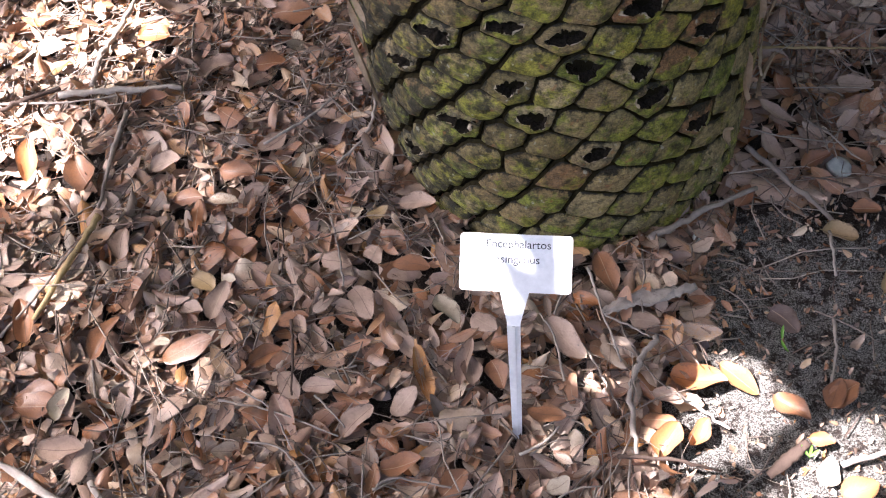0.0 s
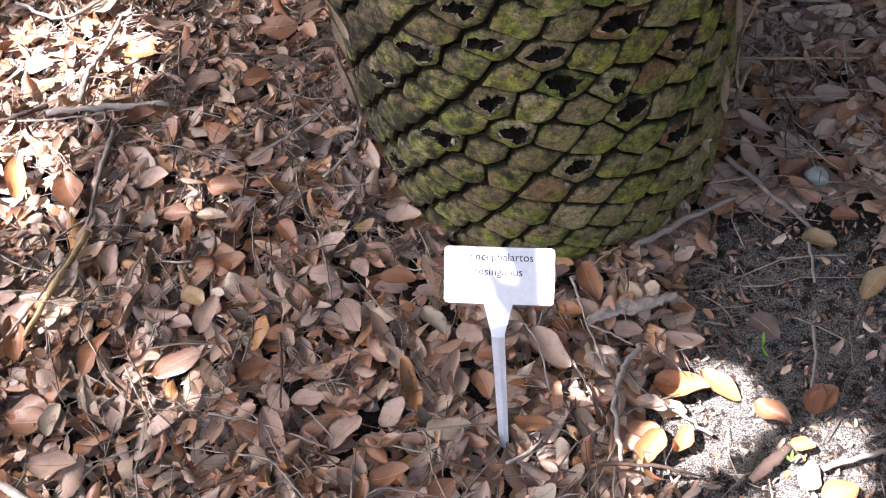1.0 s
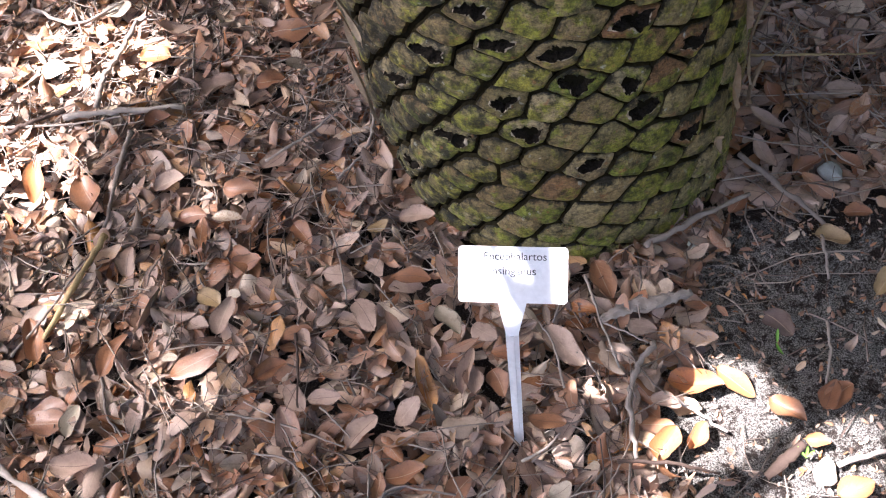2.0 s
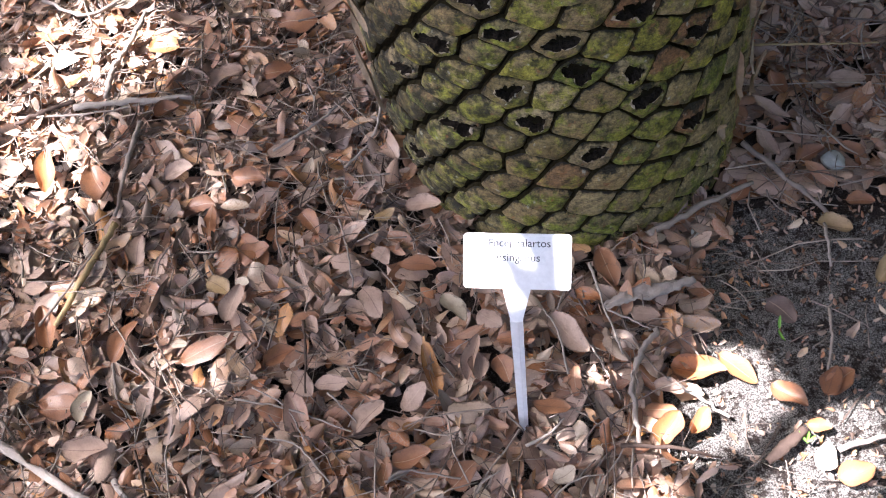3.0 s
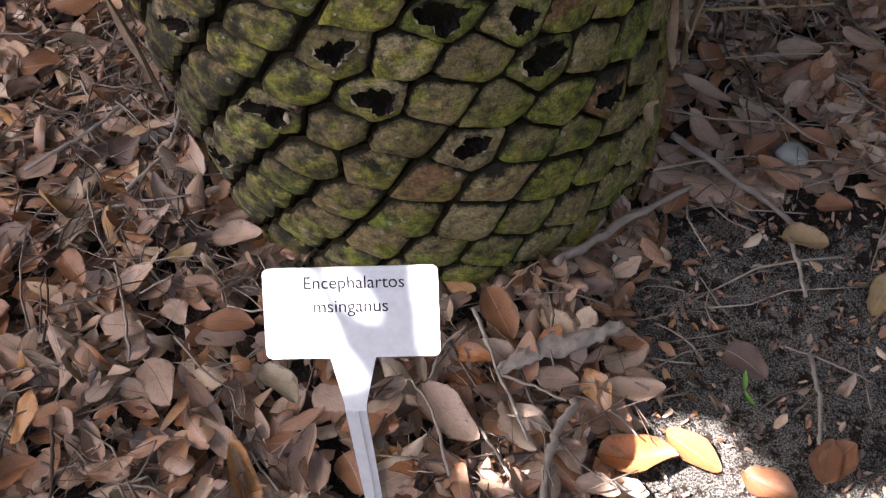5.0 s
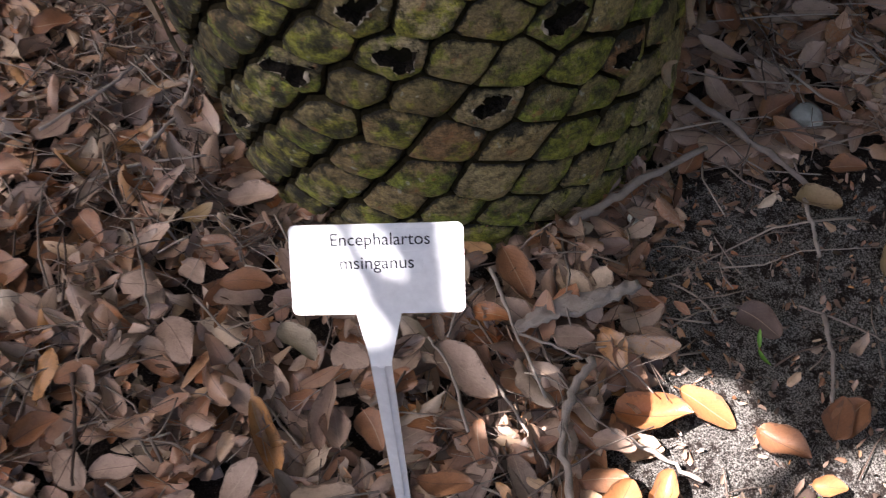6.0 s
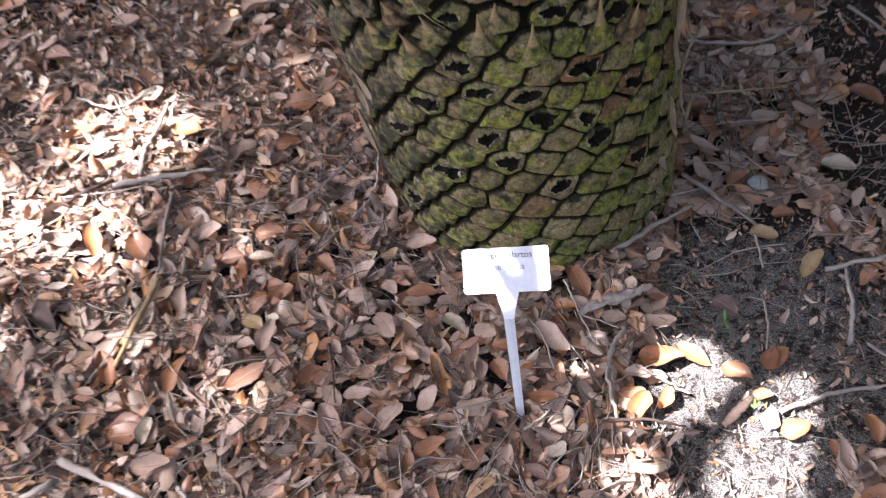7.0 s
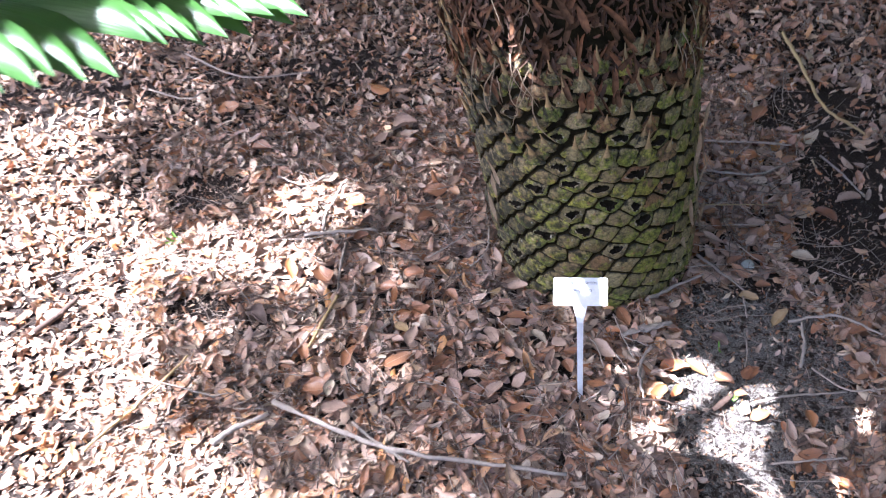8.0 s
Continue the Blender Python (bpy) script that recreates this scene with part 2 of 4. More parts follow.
M_PLASTIC = plain_noise("white_plastic", (0.80, 0.81, 0.82), (0.86, 0.86, 0.86), 14.0, 0.38, 0.03, 0.5)
M_TAPE = plain_noise("label_tape", (0.82, 0.84, 0.85), (0.88, 0.88, 0.88), 20.0, 0.22, 0.02, 0.5)
M_INK = plain_noise("black_ink", (0.02, 0.02, 0.022), (0.03, 0.03, 0.035), 30.0, 0.5, 0.0)
M_STONE = plain_noise("pale_stone", (0.4, 0.42, 0.38), (0.58, 0.6, 0.54), 130.0)
M_GREEN = plain_noise("green_blade", (0.10, 0.24, 0.03), (0.2, 0.36, 0.07), 30.0, 0.5, 0.2)


def frond_material():
    n = Nodes("frond_leaflet")
    uv = n.add("ShaderNodeUVMap")
    sep = n.add("ShaderNodeSeparateXYZ")
    n.link(uv.outputs[0], sep.inputs[0])
    line = n.math("SINE", n.math("MULTIPLY", sep.outputs[0], 75.0))
    f = n.noise(9.0)
    base = n.ramp(f, [(0.3, (0.018, 0.062, 0.010)), (0.7, (0.036, 0.105, 0.018))])
    base = n.mix(n.math("MULTIPLY", n.math("GREATER_THAN", line, 0.6), 0.12), base, (0.06, 0.15, 0.035))
    n.bump(line, 0.08, 0.001)
    n.done(base, 0.42, 0.3)
    n.bsdf.inputs["Coat Weight"].default_value = 0.25
    n.bsdf.inputs["Coat Roughness"].default_value = 0.45
    leaf = n.add("ShaderNodeBsdfTranslucent")
    leaf.inputs[0].default_value = (0.22, 0.42, 0.06, 1)
    both = n.add("ShaderNodeMixShader")
    both.inputs[0].default_value = 0.1
    n.link(n.bsdf.outputs[0], both.inputs[1])
    n.link(leaf.outputs[0], both.inputs[2])
    n.link(both.outputs[0], n.out.inputs["Surface"])
    return n.mat


M_FROND = frond_material()
M_RACHIS = plain_noise("rachis", (0.2, 0.24, 0.06), (0.3, 0.32, 0.1), 30.0, 0.5)


def oak_leaf_material():
    """A living leaf that lets some light through."""
    mat = plain_noise("oak_leaf", (0.03, 0.06, 0.015), (0.06, 0.1, 0.03), 12.0, 0.5)
    nodes, links = mat.node_tree.nodes, mat.node_tree.links
    thin = nodes.new("ShaderNodeBsdfTranslucent")
    thin.inputs[0].default_value = (0.24, 0.21, 0.05, 1)
    both = nodes.new("ShaderNodeMixShader")
    both.inputs[0].default_value = 0.4
    links.new(nodes["Principled BSDF"].outputs[0], both.inputs[1])
    links.new(thin.outputs[0], both.inputs[2])
    links.new(both.outputs[0], nodes["Material Output"].inputs["Surface"])
    return mat


M_OAKLEAF = oak_leaf_material()
M_OAKBARK = plain_noise("oak_bark", (0.09, 0.075, 0.06), (0.2, 0.17, 0.14), 14.0, 0.9, 1.0)


# ---- mesh helpers ----
def mesh_from(name, verts, faces, mats, uv=None, smooth=True, mat_index=None):
    me = bpy.data.meshes.new(name)
    me.from_pydata([tuple(v) for v in verts], [], [tuple(f) for f in faces])
    for m in mats:
        me.materials.append(m)
    if smooth:
        me.polygons.foreach_set("use_smooth", [True] * len(me.polygons))
    if mat_index is not None:
        me.polygons.foreach_set("material_index", list(mat_index))
    if uv is not None:
        layer = me.uv_layers.new(name="UVMap")
        idx = np.empty(len(me.loops), dtype=np.int32)
        me.loops.foreach_get("vertex_index", idx)
        layer.data.foreach_set("uv", np.asarray(uv, dtype=np.float32)[idx].ravel())
    me.update()
    return me


def put(name, me, parent=None, label="", m=None):
    ob = new(name, me)
    if parent is not None:
        ob.parent = parent
    if m is not None:
        ob.matrix_basis = m
    if label:
        ob["label"] = label
    return ob


def part(name, bm, material, parent, label=""):
    me = bpy.data.meshes.new(name)
    bm.to_mesh(me)
    bm.free()
    me.materials.append(material)
    me.polygons.foreach_set("use_smooth", [True] * len(me.polygons))
    return put(name, me, parent, label)


def grid_faces(rows, cols, start=0, close=False):
    out = []
    for i in range(rows - 1):
        for j in range(cols if close else cols - 1):
            k = (j + 1) % cols
            out.append((start + i * cols + j, start + i * cols + k, start + (i + 1) * cols + k, start + (i + 1) * cols + j))
    return out


def tube(points, radii, sides=7):
    """Vertices and faces of a tapered tube along points, closed at both ends."""
    P = [Vector(p) for p in points]
    verts, n = [], len(P)
    for i, p in enumerate(P):
        d = (P[min(i + 1, n - 1)] - P[max(i - 1, 0)]).normalized()
        a = d.cross(Vector((0.13, 0.31, 0.94))).normalized()
        b = d.cross(a)
        for k in range(sides):
            w = 2 * math.pi * k / sides
            verts.append(p + (a * math.cos(w) + b * math.sin(w)) * radii[i])
    faces = grid_faces(n, sides, 0, True)
    faces.append(tuple(range(sides - 1, -1, -1)))
    faces.append(tuple(range((n - 1) * sides, n * sides)))
    return verts, faces


def wiggle(a, b, bend=0.0, rough=0.01, n=9, lift=0.0, rng=RNG):
    """Points of a crooked line from a to b: bend sideways, rough, lifted in the middle."""
    a, b = Vector(a), Vector(b)
    d = b - a
    side = Vector((-d.y, d.x, 0)).normalized()
    out = []
    for i in range(n):
        s = i / (n - 1)
        arch = 4 * s * (1 - s)
        edge = min(1.0, 4 * s, 4 * (1 - s))
        out.append(a + d * s + side * (bend * arch + rough * edge * rng.normal()) + Vector((0, 0, lift * arch + 0.3 * rough * edge * rng.normal())))
    return out


# ---- trunk of the cycad: axis and outline ----
BASE, SLANT = Vector((0.288, 1.073, 0.0)), Vector((-0.053, 0.22, 1.0))
Z_OUT = [-0.08, 0.0, 0.08, 0.16, 0.26, 0.38, 0.52, 0.62, 0.72, 0.95]
R_OUT = [0.245, 0.261, 0.272, 0.279, 0.282, 0.289, 0.297, 0.303, 0.300, 0.27]


def axis_at(z):
    return BASE + SLANT * z


def radius_at(z):
    return float(np.interp(z, Z_OUT, R_OUT))


# ---- the ground: where it is bare, where the sun reaches it ----
BARE = [  # x, y, radius x, radius y, share of leaves that lie there
    (0.60, 0.70, 0.17, 0.16, 0.10), (0.47, 0.45, 0.13, 0.22, 0.12), (0.66, 0.50, 0.16, 0.12, 0.4), (0.92, 0.92, 0.13, 0.16, 0.2),
    (1.02, 1.50, 0.16, 0.14, 0.3), (-0.83, 1.47, 0.14, 0.10, 0.35), (-0.79, 0.99, 0.10, 0.06, 0.35), (-0.40, 2.08, 0.2, 0.12, 0.35),
    (1.25, 1.1, 0.2, 0.2, 0.4), (1.02, 1.18, 0.16, 0.18, 0.22), (-1.4, 2.1, 0.3, 0.15, 0.4), (0.5, 0.15, 0.2, 0.2, 0.3),
]


def cover(x, y):
    """Share of the full leaf cover at a place."""
    share = 1.0
    wob = 0.25 * noise.noise(Vector((x * 9, y * 9, 3.0)))
    for bx, by, rx, ry, low in BARE:
        d = math.hypot((x - bx) / rx, (y - by) / ry) + wob
        if d < 1.25:
            share = min(share, low if d < 0.8 else low + (1 - low) * (d - 0.8) / 0.45)
    return share


def ground_z(x, y):
    h = 0.012 * noise.noise(Vector((x * 2.1, y * 2.1, 0.0))) + 0.006 * noise.noise(Vector((x * 7, y * 7, 5.0))) + 0.003 * noise.noise(Vector((x * 30, y * 30, 9.0)))
    return h - 0.018


def spaced(lo, hi, step, far):
    mid = list(np.arange(lo, hi, step))
    grow, x, d = [], hi, step
    while x < far:
        grow.append(x)
        d *= 1.35
        x += d
    low, x, d = [], lo - step, step
    while x > -far:
        low.append(x)
        d *= 1.35
        x -= d
    return np.array(low[::-1] + mid + grow)


gx, gy = spaced(-2.2, 1.8, 0.025, 90), spaced(-0.2, 3.2, 0.025, 90)
gv = [(x, y, ground_z(x, y)) for y in gy for x in gx]
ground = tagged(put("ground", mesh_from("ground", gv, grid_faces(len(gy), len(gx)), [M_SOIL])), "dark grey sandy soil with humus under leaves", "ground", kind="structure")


# ---- leaves ----
def leaf_shape(length, width, cup, bend, twist, ruffle, rows=8, cols=5, phase=0.0, tip=0.8):
    """Obovate dry leaf with a short stalk, cupped and bent; verts round its middle, and uv."""
    verts, uv = [], []
    for i in range(rows):
        if i == 0:
            s, half = 0.0, 0.018 * width
        else:
            a = math.pi * (i - 1) / (rows - 2)
            q = 0.5 - 0.5 * math.cos(a)
            s = 0.08 + 0.92 * q
            half = max(0.5 * width * (1 - 0.3 * q ** 4) * math.sqrt(max(0.0, 1 - (2 * q ** tip - 1) ** 2)), 0.022 * width)
        sway = 0.06 * width * math.sin(4 * s + phase)
        for j in range(cols):
            u = 2 * j / (cols - 1) - 1
            x = u * half * (1 - 0.12 * abs(cup) * u * u) * (1 + 0.13 * math.sin(9 * s + 3 * phase + (2.5 if u > 0 else 0))) + sway
            y = (s - 0.5) * length
            z = cup * half * u * u * 0.9 + bend * length * 4 * (s - 0.5) ** 2 + ruffle * width * u * u * math.sin(7 * s + phase + 2 * u)
            z -= 0.05 * width * (1 - abs(u)) * (1 if 0.1 < s else 0)
            a = twist * (s - 0.5)
            verts.append((x * math.cos(a) - z * math.sin(a), y, x * math.sin(a) + z * math.cos(a)))
            uv.append((0.5 + 0.5 * u, s))
    return np.array(verts), grid_faces(rows, cols), np.array(uv)


def random_leaf(rng, rows, cols):
    """A leaf of length 1 of a random habit."""
    return leaf_shape(1.0, rng.uniform(0.3, 0.54), rng.normal(0.15, 0.6), rng.normal(0.02, 0.13), rng.normal(0, 0.9), abs(rng.normal(0, 0.10)), rows, cols, rng.uniform(0, 6), rng.uniform(0.72, 1.25))


def rotations(rng, count, tilt):
    """Random turns about z after a random tilt, as count 3 x 3 matrices."""
    yaw, tx, ty = rng.uniform(0, 2 * np.pi, count), rng.normal(0, tilt, count), rng.normal(0, tilt, count)
    tx = np.where(rng.random(count) < 0.45, tx + np.pi, tx)
    c, s = np.cos, np.sin
    zero, one = np.zeros(count), np.ones(count)
    rz = np.array([[c(yaw), -s(yaw), zero], [s(yaw), c(yaw), zero], [zero, zero, one]])
    rx = np.array([[one, zero, zero], [zero, c(tx), -s(tx)], [zero, s(tx), c(tx)]])
    ry = np.array([[c(ty), zero, s(ty)], [zero, one, zero], [-s(ty), zero, c(ty)]])
    return np.einsum("ijn,jkn,kln->nil", rz, rx, ry)


def free_of_trunk(x, y, gap=0.0):
    return math.hypot(x - BASE.x, y - BASE.y) > 0.245 + gap


def scatter(region, per_m2, rng, low, high, tilt, rows, cols, size=(0.052, 0.014), keep=lambda x, y: True, everywhere=False):
    """One big mesh's worth of loose leaves over region."""
    x0, x1, y0, y1 = region
    count = int((x1 - x0) * (y1 - y0) * per_m2)
    xs, ys = rng.uniform(x0, x1, count), rng.uniform(y0, y1, count)
    ok = np.array([free_of_trunk(x, y) and keep(x, y) and (everywhere or r < cover(x, y)) for x, y, r in zip(xs, ys, rng.random(count))])
    xs, ys = xs[ok], ys[ok]
    count = len(xs)
    zs = np.array([ground_z(x, y) for x, y in zip(xs, ys)]) + rng.uniform(low, high, count)
    turn = rotations(rng, count, tilt)
    length = np.clip(rng.normal(size[0], size[1], count), 0.006, 0.095)
    shapes = [random_leaf(rng, rows, cols) for _ in range(24)]
    pick = rng.integers(0, 24, count)
    nv = rows * cols
    verts = np.empty((count, nv, 3))
    for k, (v, _, _) in enumerate(shapes):
        m = pick == k
        verts[m] = np.einsum("nij,vj->nvi", turn[m], v) * length[m][:, None, None]
    verts += np.stack([xs, ys, zs], 1)[:, None, :]
    faces = np.array(shapes[0][1])[None] + (np.arange(count) * nv)[:, None, None]
    return verts.reshape(-1, 3), faces.reshape(-1, 4), np.tile(shapes[0][2], (count, 1))


def joined(chunks):
    verts, faces, uvs, at = [], [], [], 0
    for v, f, u in chunks:
        verts.append(v)
        faces.append(f + at)
        uvs.append(u)
        at += len(v)
    return np.concatenate(verts), np.concatenate(faces), np.concatenate(uvs)


def near(x, y):
    return x > -1.0 and y < 1.75


def outskirts(x, y):
    """Whether a leaf lies in the looser litter further off, which thins out towards its uneven rim."""
    rim = min(x + 2.2, 1.8 - x, y - 0.05, 3.3 - y) / 0.5
    return (not near(x, y) or x > 1.0) and 0.5 + 0.9 * noise.noise(Vector((x * 57, y * 57, 4.0))) < 0.15 + rim


HEROES = []


def dry_leaf(x, y, yaw, length, width, material):
    """A leaf on top of the litter; yaw: the way from its stalk to its tip."""
    k = len(HEROES)
    r = np.random.default_rng(900 + k)
    v, f, u = leaf_shape(length, width, r.normal(0.28, 0.35), r.normal(0.02, 0.07), r.normal(0, 0.4), abs(r.normal(0, 0.06)), 11, 7, r.uniform(0, 6), r.uniform(0.75, 1.1))
    z = ground_z(x, y) + (0.012 if cover(x, y) < 0.5 else 0.031)
    ob = put("dry_leaf", mesh_from("dry_leaf", v, f, [material], u), None, "", pose(x, y, z, r.normal(4, 7), r.normal(0, 7), yaw))
    words = {M_RUST: "glossy reddish brown dry oak leaf on the litter", M_TAUPE: "dull taupe dry oak leaf on the litter", M_PALE: "pale cream dry leaf on the litter",
             M_ORANGE: "bright orange brown dry oak leaf", M_YELLOW: "yellowish fallen leaf on the litter", M_DARK: "dark weathered dry leaf on the litter"}
    tagged(ob, words[material], "leaf", "fallen leaves")
    HEROES.append((x, y, 0.5 * length))
    return ob


dry_leaf(0.301, 0.774, -163, 0.068, 0.035, M_RUST)
dry_leaf(-0.028, 0.764, -152, 0.066, 0.034, M_TAUPE)
dry_leaf(0.085, 0.738, -150, 0.054, 0.031, M_PALE)
dry_leaf(0.234, 0.681, -146, 0.083, 0.037, M_TAUPE)
dry_leaf(0.337, 0.692, -100, 0.042, 0.026, M_TAUPE)
dry_leaf(0.132, 0.712, -136, 0.042, 0.029, M_TAUPE)
dry_leaf(0.390, 0.613, -109, 0.077, 0.040, M_ORANGE)
dry_leaf(0.442, 0.611, -131, 0.065, 0.031, M_ORANGE)
dry_leaf(0.495, 0.565, -140, 0.055, 0.031, M_RUST)
dry_leaf(0.552, 0.575, -39, 0.049, 0.028, M_RUST)
dry_leaf(0.346, 0.587, -114, 0.042, 0.021, M_TAUPE)
dry_leaf(0.336, 0.530, -34, 0.052, 0.035, M_ORANGE)
dry_leaf(0.378, 0.538, -46, 0.045, 0.026, M_ORANGE)
dry_leaf(0.329, 0.555, -103, 0.044, 0.025, M_RUST)
dry_leaf(0.520, 0.520, -103, 0.032, 0.020, M_ORANGE)
dry_leaf(0.518, 0.480, -19, 0.040, 0.028, M_PALE)
dry_leaf(0.547, 0.457, -78, 0.049, 0.034, M_ORANGE)
dry_leaf(0.619, 0.800, -102, 0.052, 0.035, M_YELLOW)
dry_leaf(0.667, 0.837, -103, 0.043, 0.028, M_RUST)
dry_leaf(0.675, 0.726, -51, 0.065, 0.030, M_YELLOW)
dry_leaf(0.563, 0.947, -166, 0.068, 0.025, M_TAUPE)
dry_leaf(0.582, 1.004, -137, 0.066, 0.022, M_TAUPE)
dry_leaf(0.705, 1.039, -99, 0.055, 0.038, M_TAUPE)
dry_leaf(0.516, 0.899, -106, 0.053, 0.021, M_TAUPE)
dry_leaf(0.400, 0.782, -98, 0.035, 0.025, M_DARK)
dry_leaf(0.200, 0.489, -71, 0.034, 0.024, M_PALE)
dry_leaf(0.013, 0.532, -85, 0.056, 0.031, M_RUST)
dry_leaf(0.076, 0.502, -55, 0.047, 0.033, M_RUST)
dry_leaf(-0.127, 0.655, -143, 0.051, 0.029, M_TAUPE)
dry_leaf(-0.087, 0.647, -92, 0.052, 0.025, M_TAUPE)
dry_leaf(-0.305, 0.741, -90, 0.025, 0.018, M_PALE)
dry_leaf(-0.216, 0.827, -117, 0.025, 0.017, M_PALE)
dry_leaf(-0.252, 0.826, -127, 0.043, 0.030, M_YELLOW)
dry_leaf(-0.228, 0.790, -18, 0.063, 0.031, M_TAUPE)
dry_leaf(-0.269, 0.723, -74, 0.078, 0.038, M_RUST)
dry_leaf(-0.201, 0.873, -74, 0.053, 0.037, M_RUST)
dry_leaf(-0.380, 0.907, -7, 0.057, 0.032, M_TAUPE)
dry_leaf(-0.453, 1.038, -153, 0.110, 0.049, M_RUST)
dry_leaf(-0.548, 1.086, -174, 0.100, 0.035, M_ORANGE)
dry_leaf(-0.429, 0.669, -149, 0.058, 0.024, M_TAUPE)
dry_leaf(-0.476, 0.685, -86, 0.062, 0.043, M_RUST)
dry_leaf(-0.424, 0.601, -101, 0.070, 0.037, M_TAUPE)
dry_leaf(-0.392, 0.581, 171, 0.064, 0.027, M_TAUPE)
dry_leaf(-0.513, 0.830, -31, 0.055, 0.036, M_TAUPE)
dry_leaf(-0.541, 0.894, -90, 0.034, 0.024, M_TAUPE)
dry_leaf(-0.372, 1.322, -104, 0.064, 0.042, M_ORANGE)
dry_leaf(-0.372, 1.349, -105, 0.059, 0.033, M_ORANGE)
dry_leaf(-0.552, 1.322, -86, 0.057, 0.040, M_PALE)
dry_leaf(-0.169, 1.229, -94, 0.056, 0.039, M_RUST)
dry_leaf(-0.259, 1.236, -60, 0.062, 0.044, M_TAUPE)
dry_leaf(-0.142, 1.343, -93, 0.081, 0.048, M_RUST)
dry_leaf(-0.062, 1.066, -36, 0.052, 0.036, M_DARK)
dry_leaf(-0.004, 0.911, -63, 0.037, 0.019, M_YELLOW)
dry_leaf(0.053, 0.919, -98, 0.060, 0.030, M_TAUPE)
dry_leaf(-0.066, 0.835, -112, 0.052, 0.035, M_TAUPE)
dry_leaf(-0.011, 0.839, -140, 0.035, 0.025, M_TAUPE)
dry_leaf(0.039, 0.814, -103, 0.057, 0.029, M_RUST)
dry_leaf(0.142, 0.639, -161, 0.046, 0.029, M_RUST)
dry_leaf(0.104, 0.655, -19, 0.069, 0.025, M_TAUPE)
dry_leaf(0.111, 0.644, 10, 0.045, 0.028, M_TAUPE)
dry_leaf(0.195, 0.579, -107, 0.054, 0.025, M_RUST)
dry_leaf(-0.124, 0.748, -84, 0.046, 0.026, M_RUST)
dry_leaf(-0.111, 0.738, -166, 0.036, 0.023, M_TAUPE)
dry_leaf(-0.203, 0.881, -148, 0.088, 0.035, M_RUST)
dry_leaf(-0.388, 0.755, -31, 0.075, 0.035, M_RUST)
dry_leaf(-0.264, 0.783, -122, 0.041, 0.027, M_TAUPE)
dry_leaf(-0.040, 0.594, -48, 0.059, 0.034, M_TAUPE)
dry_leaf(0.022, 0.614, -47, 0.050, 0.031, M_TAUPE)
dry_leaf(0.030, 0.692, 35, 0.054, 0.025, M_TAUPE)
dry_leaf(-0.160, 0.698, -66, 0.049, 0.029, M_RUST)
dry_leaf(-0.117, 0.917, -154, 0.059, 0.029, M_RUST)
dry_leaf(-0.327, 1.043, -82, 0.055, 0.038, M_TAUPE)
dry_leaf(-0.287, 0.974, -97, 0.054, 0.030, M_RUST)
dry_leaf(-0.214, 1.012, -110, 0.061, 0.034, M_RUST)
dry_leaf(-0.160, 1.059, -45, 0.054, 0.038, M_TAUPE)
dry_leaf(-0.354, 1.171, -76, 0.046, 0.032, M_RUST)
dry_leaf(-0.229, 1.120, -140, 0.067, 0.037, M_RUST)
dry_leaf(-0.184, 1.189, 131, 0.046, 0.032, M_TAUPE)
dry_leaf(0.507, 0.867, -50, 0.045, 0.024, M_RUST)
dry_leaf(0.615, 0.913, -65, 0.054, 0.030, M_RUST)
dry_leaf(0.675, 0.909, -156, 0.046, 0.032, M_RUST)
dry_leaf(0.677, 0.972, -62, 0.043, 0.030, M_TAUPE)
dry_leaf(0.603, 1.045, 13, 0.047, 0.030, M_RUST)
dry_leaf(0.761, 1.157, 138, 0.057, 0.034, M_TAUPE)
dry_leaf(-0.807, 1.889, -91, 0.081, 0.053, M_ORANGE)
dry_leaf(-0.290, 1.883, -123, 0.074, 0.052, M_ORANGE)
dry_leaf(-0.517, 1.700, -88, 0.070, 0.049, M_TAUPE)
dry_leaf(-0.217, 1.664, -92, 0.086, 0.059, M_TAUPE)
dry_leaf(-0.631, 0.921, -131, 0.073, 0.049, M_DARK)
dry_leaf(0.899, 1.052, -144, 0.073, 0.046, M_RUST)
dry_leaf(0.980, 1.105, -95, 0.067, 0.040, M_TAUPE)
dry_leaf(0.782, 0.897, -123, 0.063, 0.041, M_PALE)
dry_leaf(-0.475, 0.669, -86, 0.064, 0.045, M_RUST)
dry_leaf(-0.434, 0.663, -24, 0.049, 0.030, M_PALE)
dry_leaf(-0.538, 0.867, -86, 0.044, 0.031, M_TAUPE)
dry_leaf(-0.505, 0.791, 22, 0.085, 0.033, M_RUST)
dry_leaf(-0.288, 1.604, -59, 0.063, 0.044, M_TAUPE)
dry_leaf(-0.455, 1.450, -84, 0.069, 0.043, M_PALE)
dry_leaf(-0.676, 1.640, -111, 0.079, 0.053, M_RUST)
dry_leaf(0.853, 1.492, -46, 0.083, 0.046, M_RUST)
dry_leaf(0.518, 0.685, -143, 0.050, 0.035, M_DARK)
dry_leaf(0.865, 1.726, -95, 0.070, 0.043, M_TAUPE)
dry_leaf(0.564, 0.575, -57, 0.049, 0.033, M_RUST)
dry_leaf(0.613, 0.334, -91, 0.054, 0.030, M_RUST)
dry_leaf(0.838, 0.652, -68, 0.068, 0.038, M_RUST)
dry_leaf(0.816, 0.570, -123, 0.043, 0.030, M_TAUPE)
dry_leaf(0.655, 0.438, -179, 0.054, 0.029, M_ORANGE)

HERO_XY = np.array(HEROES)


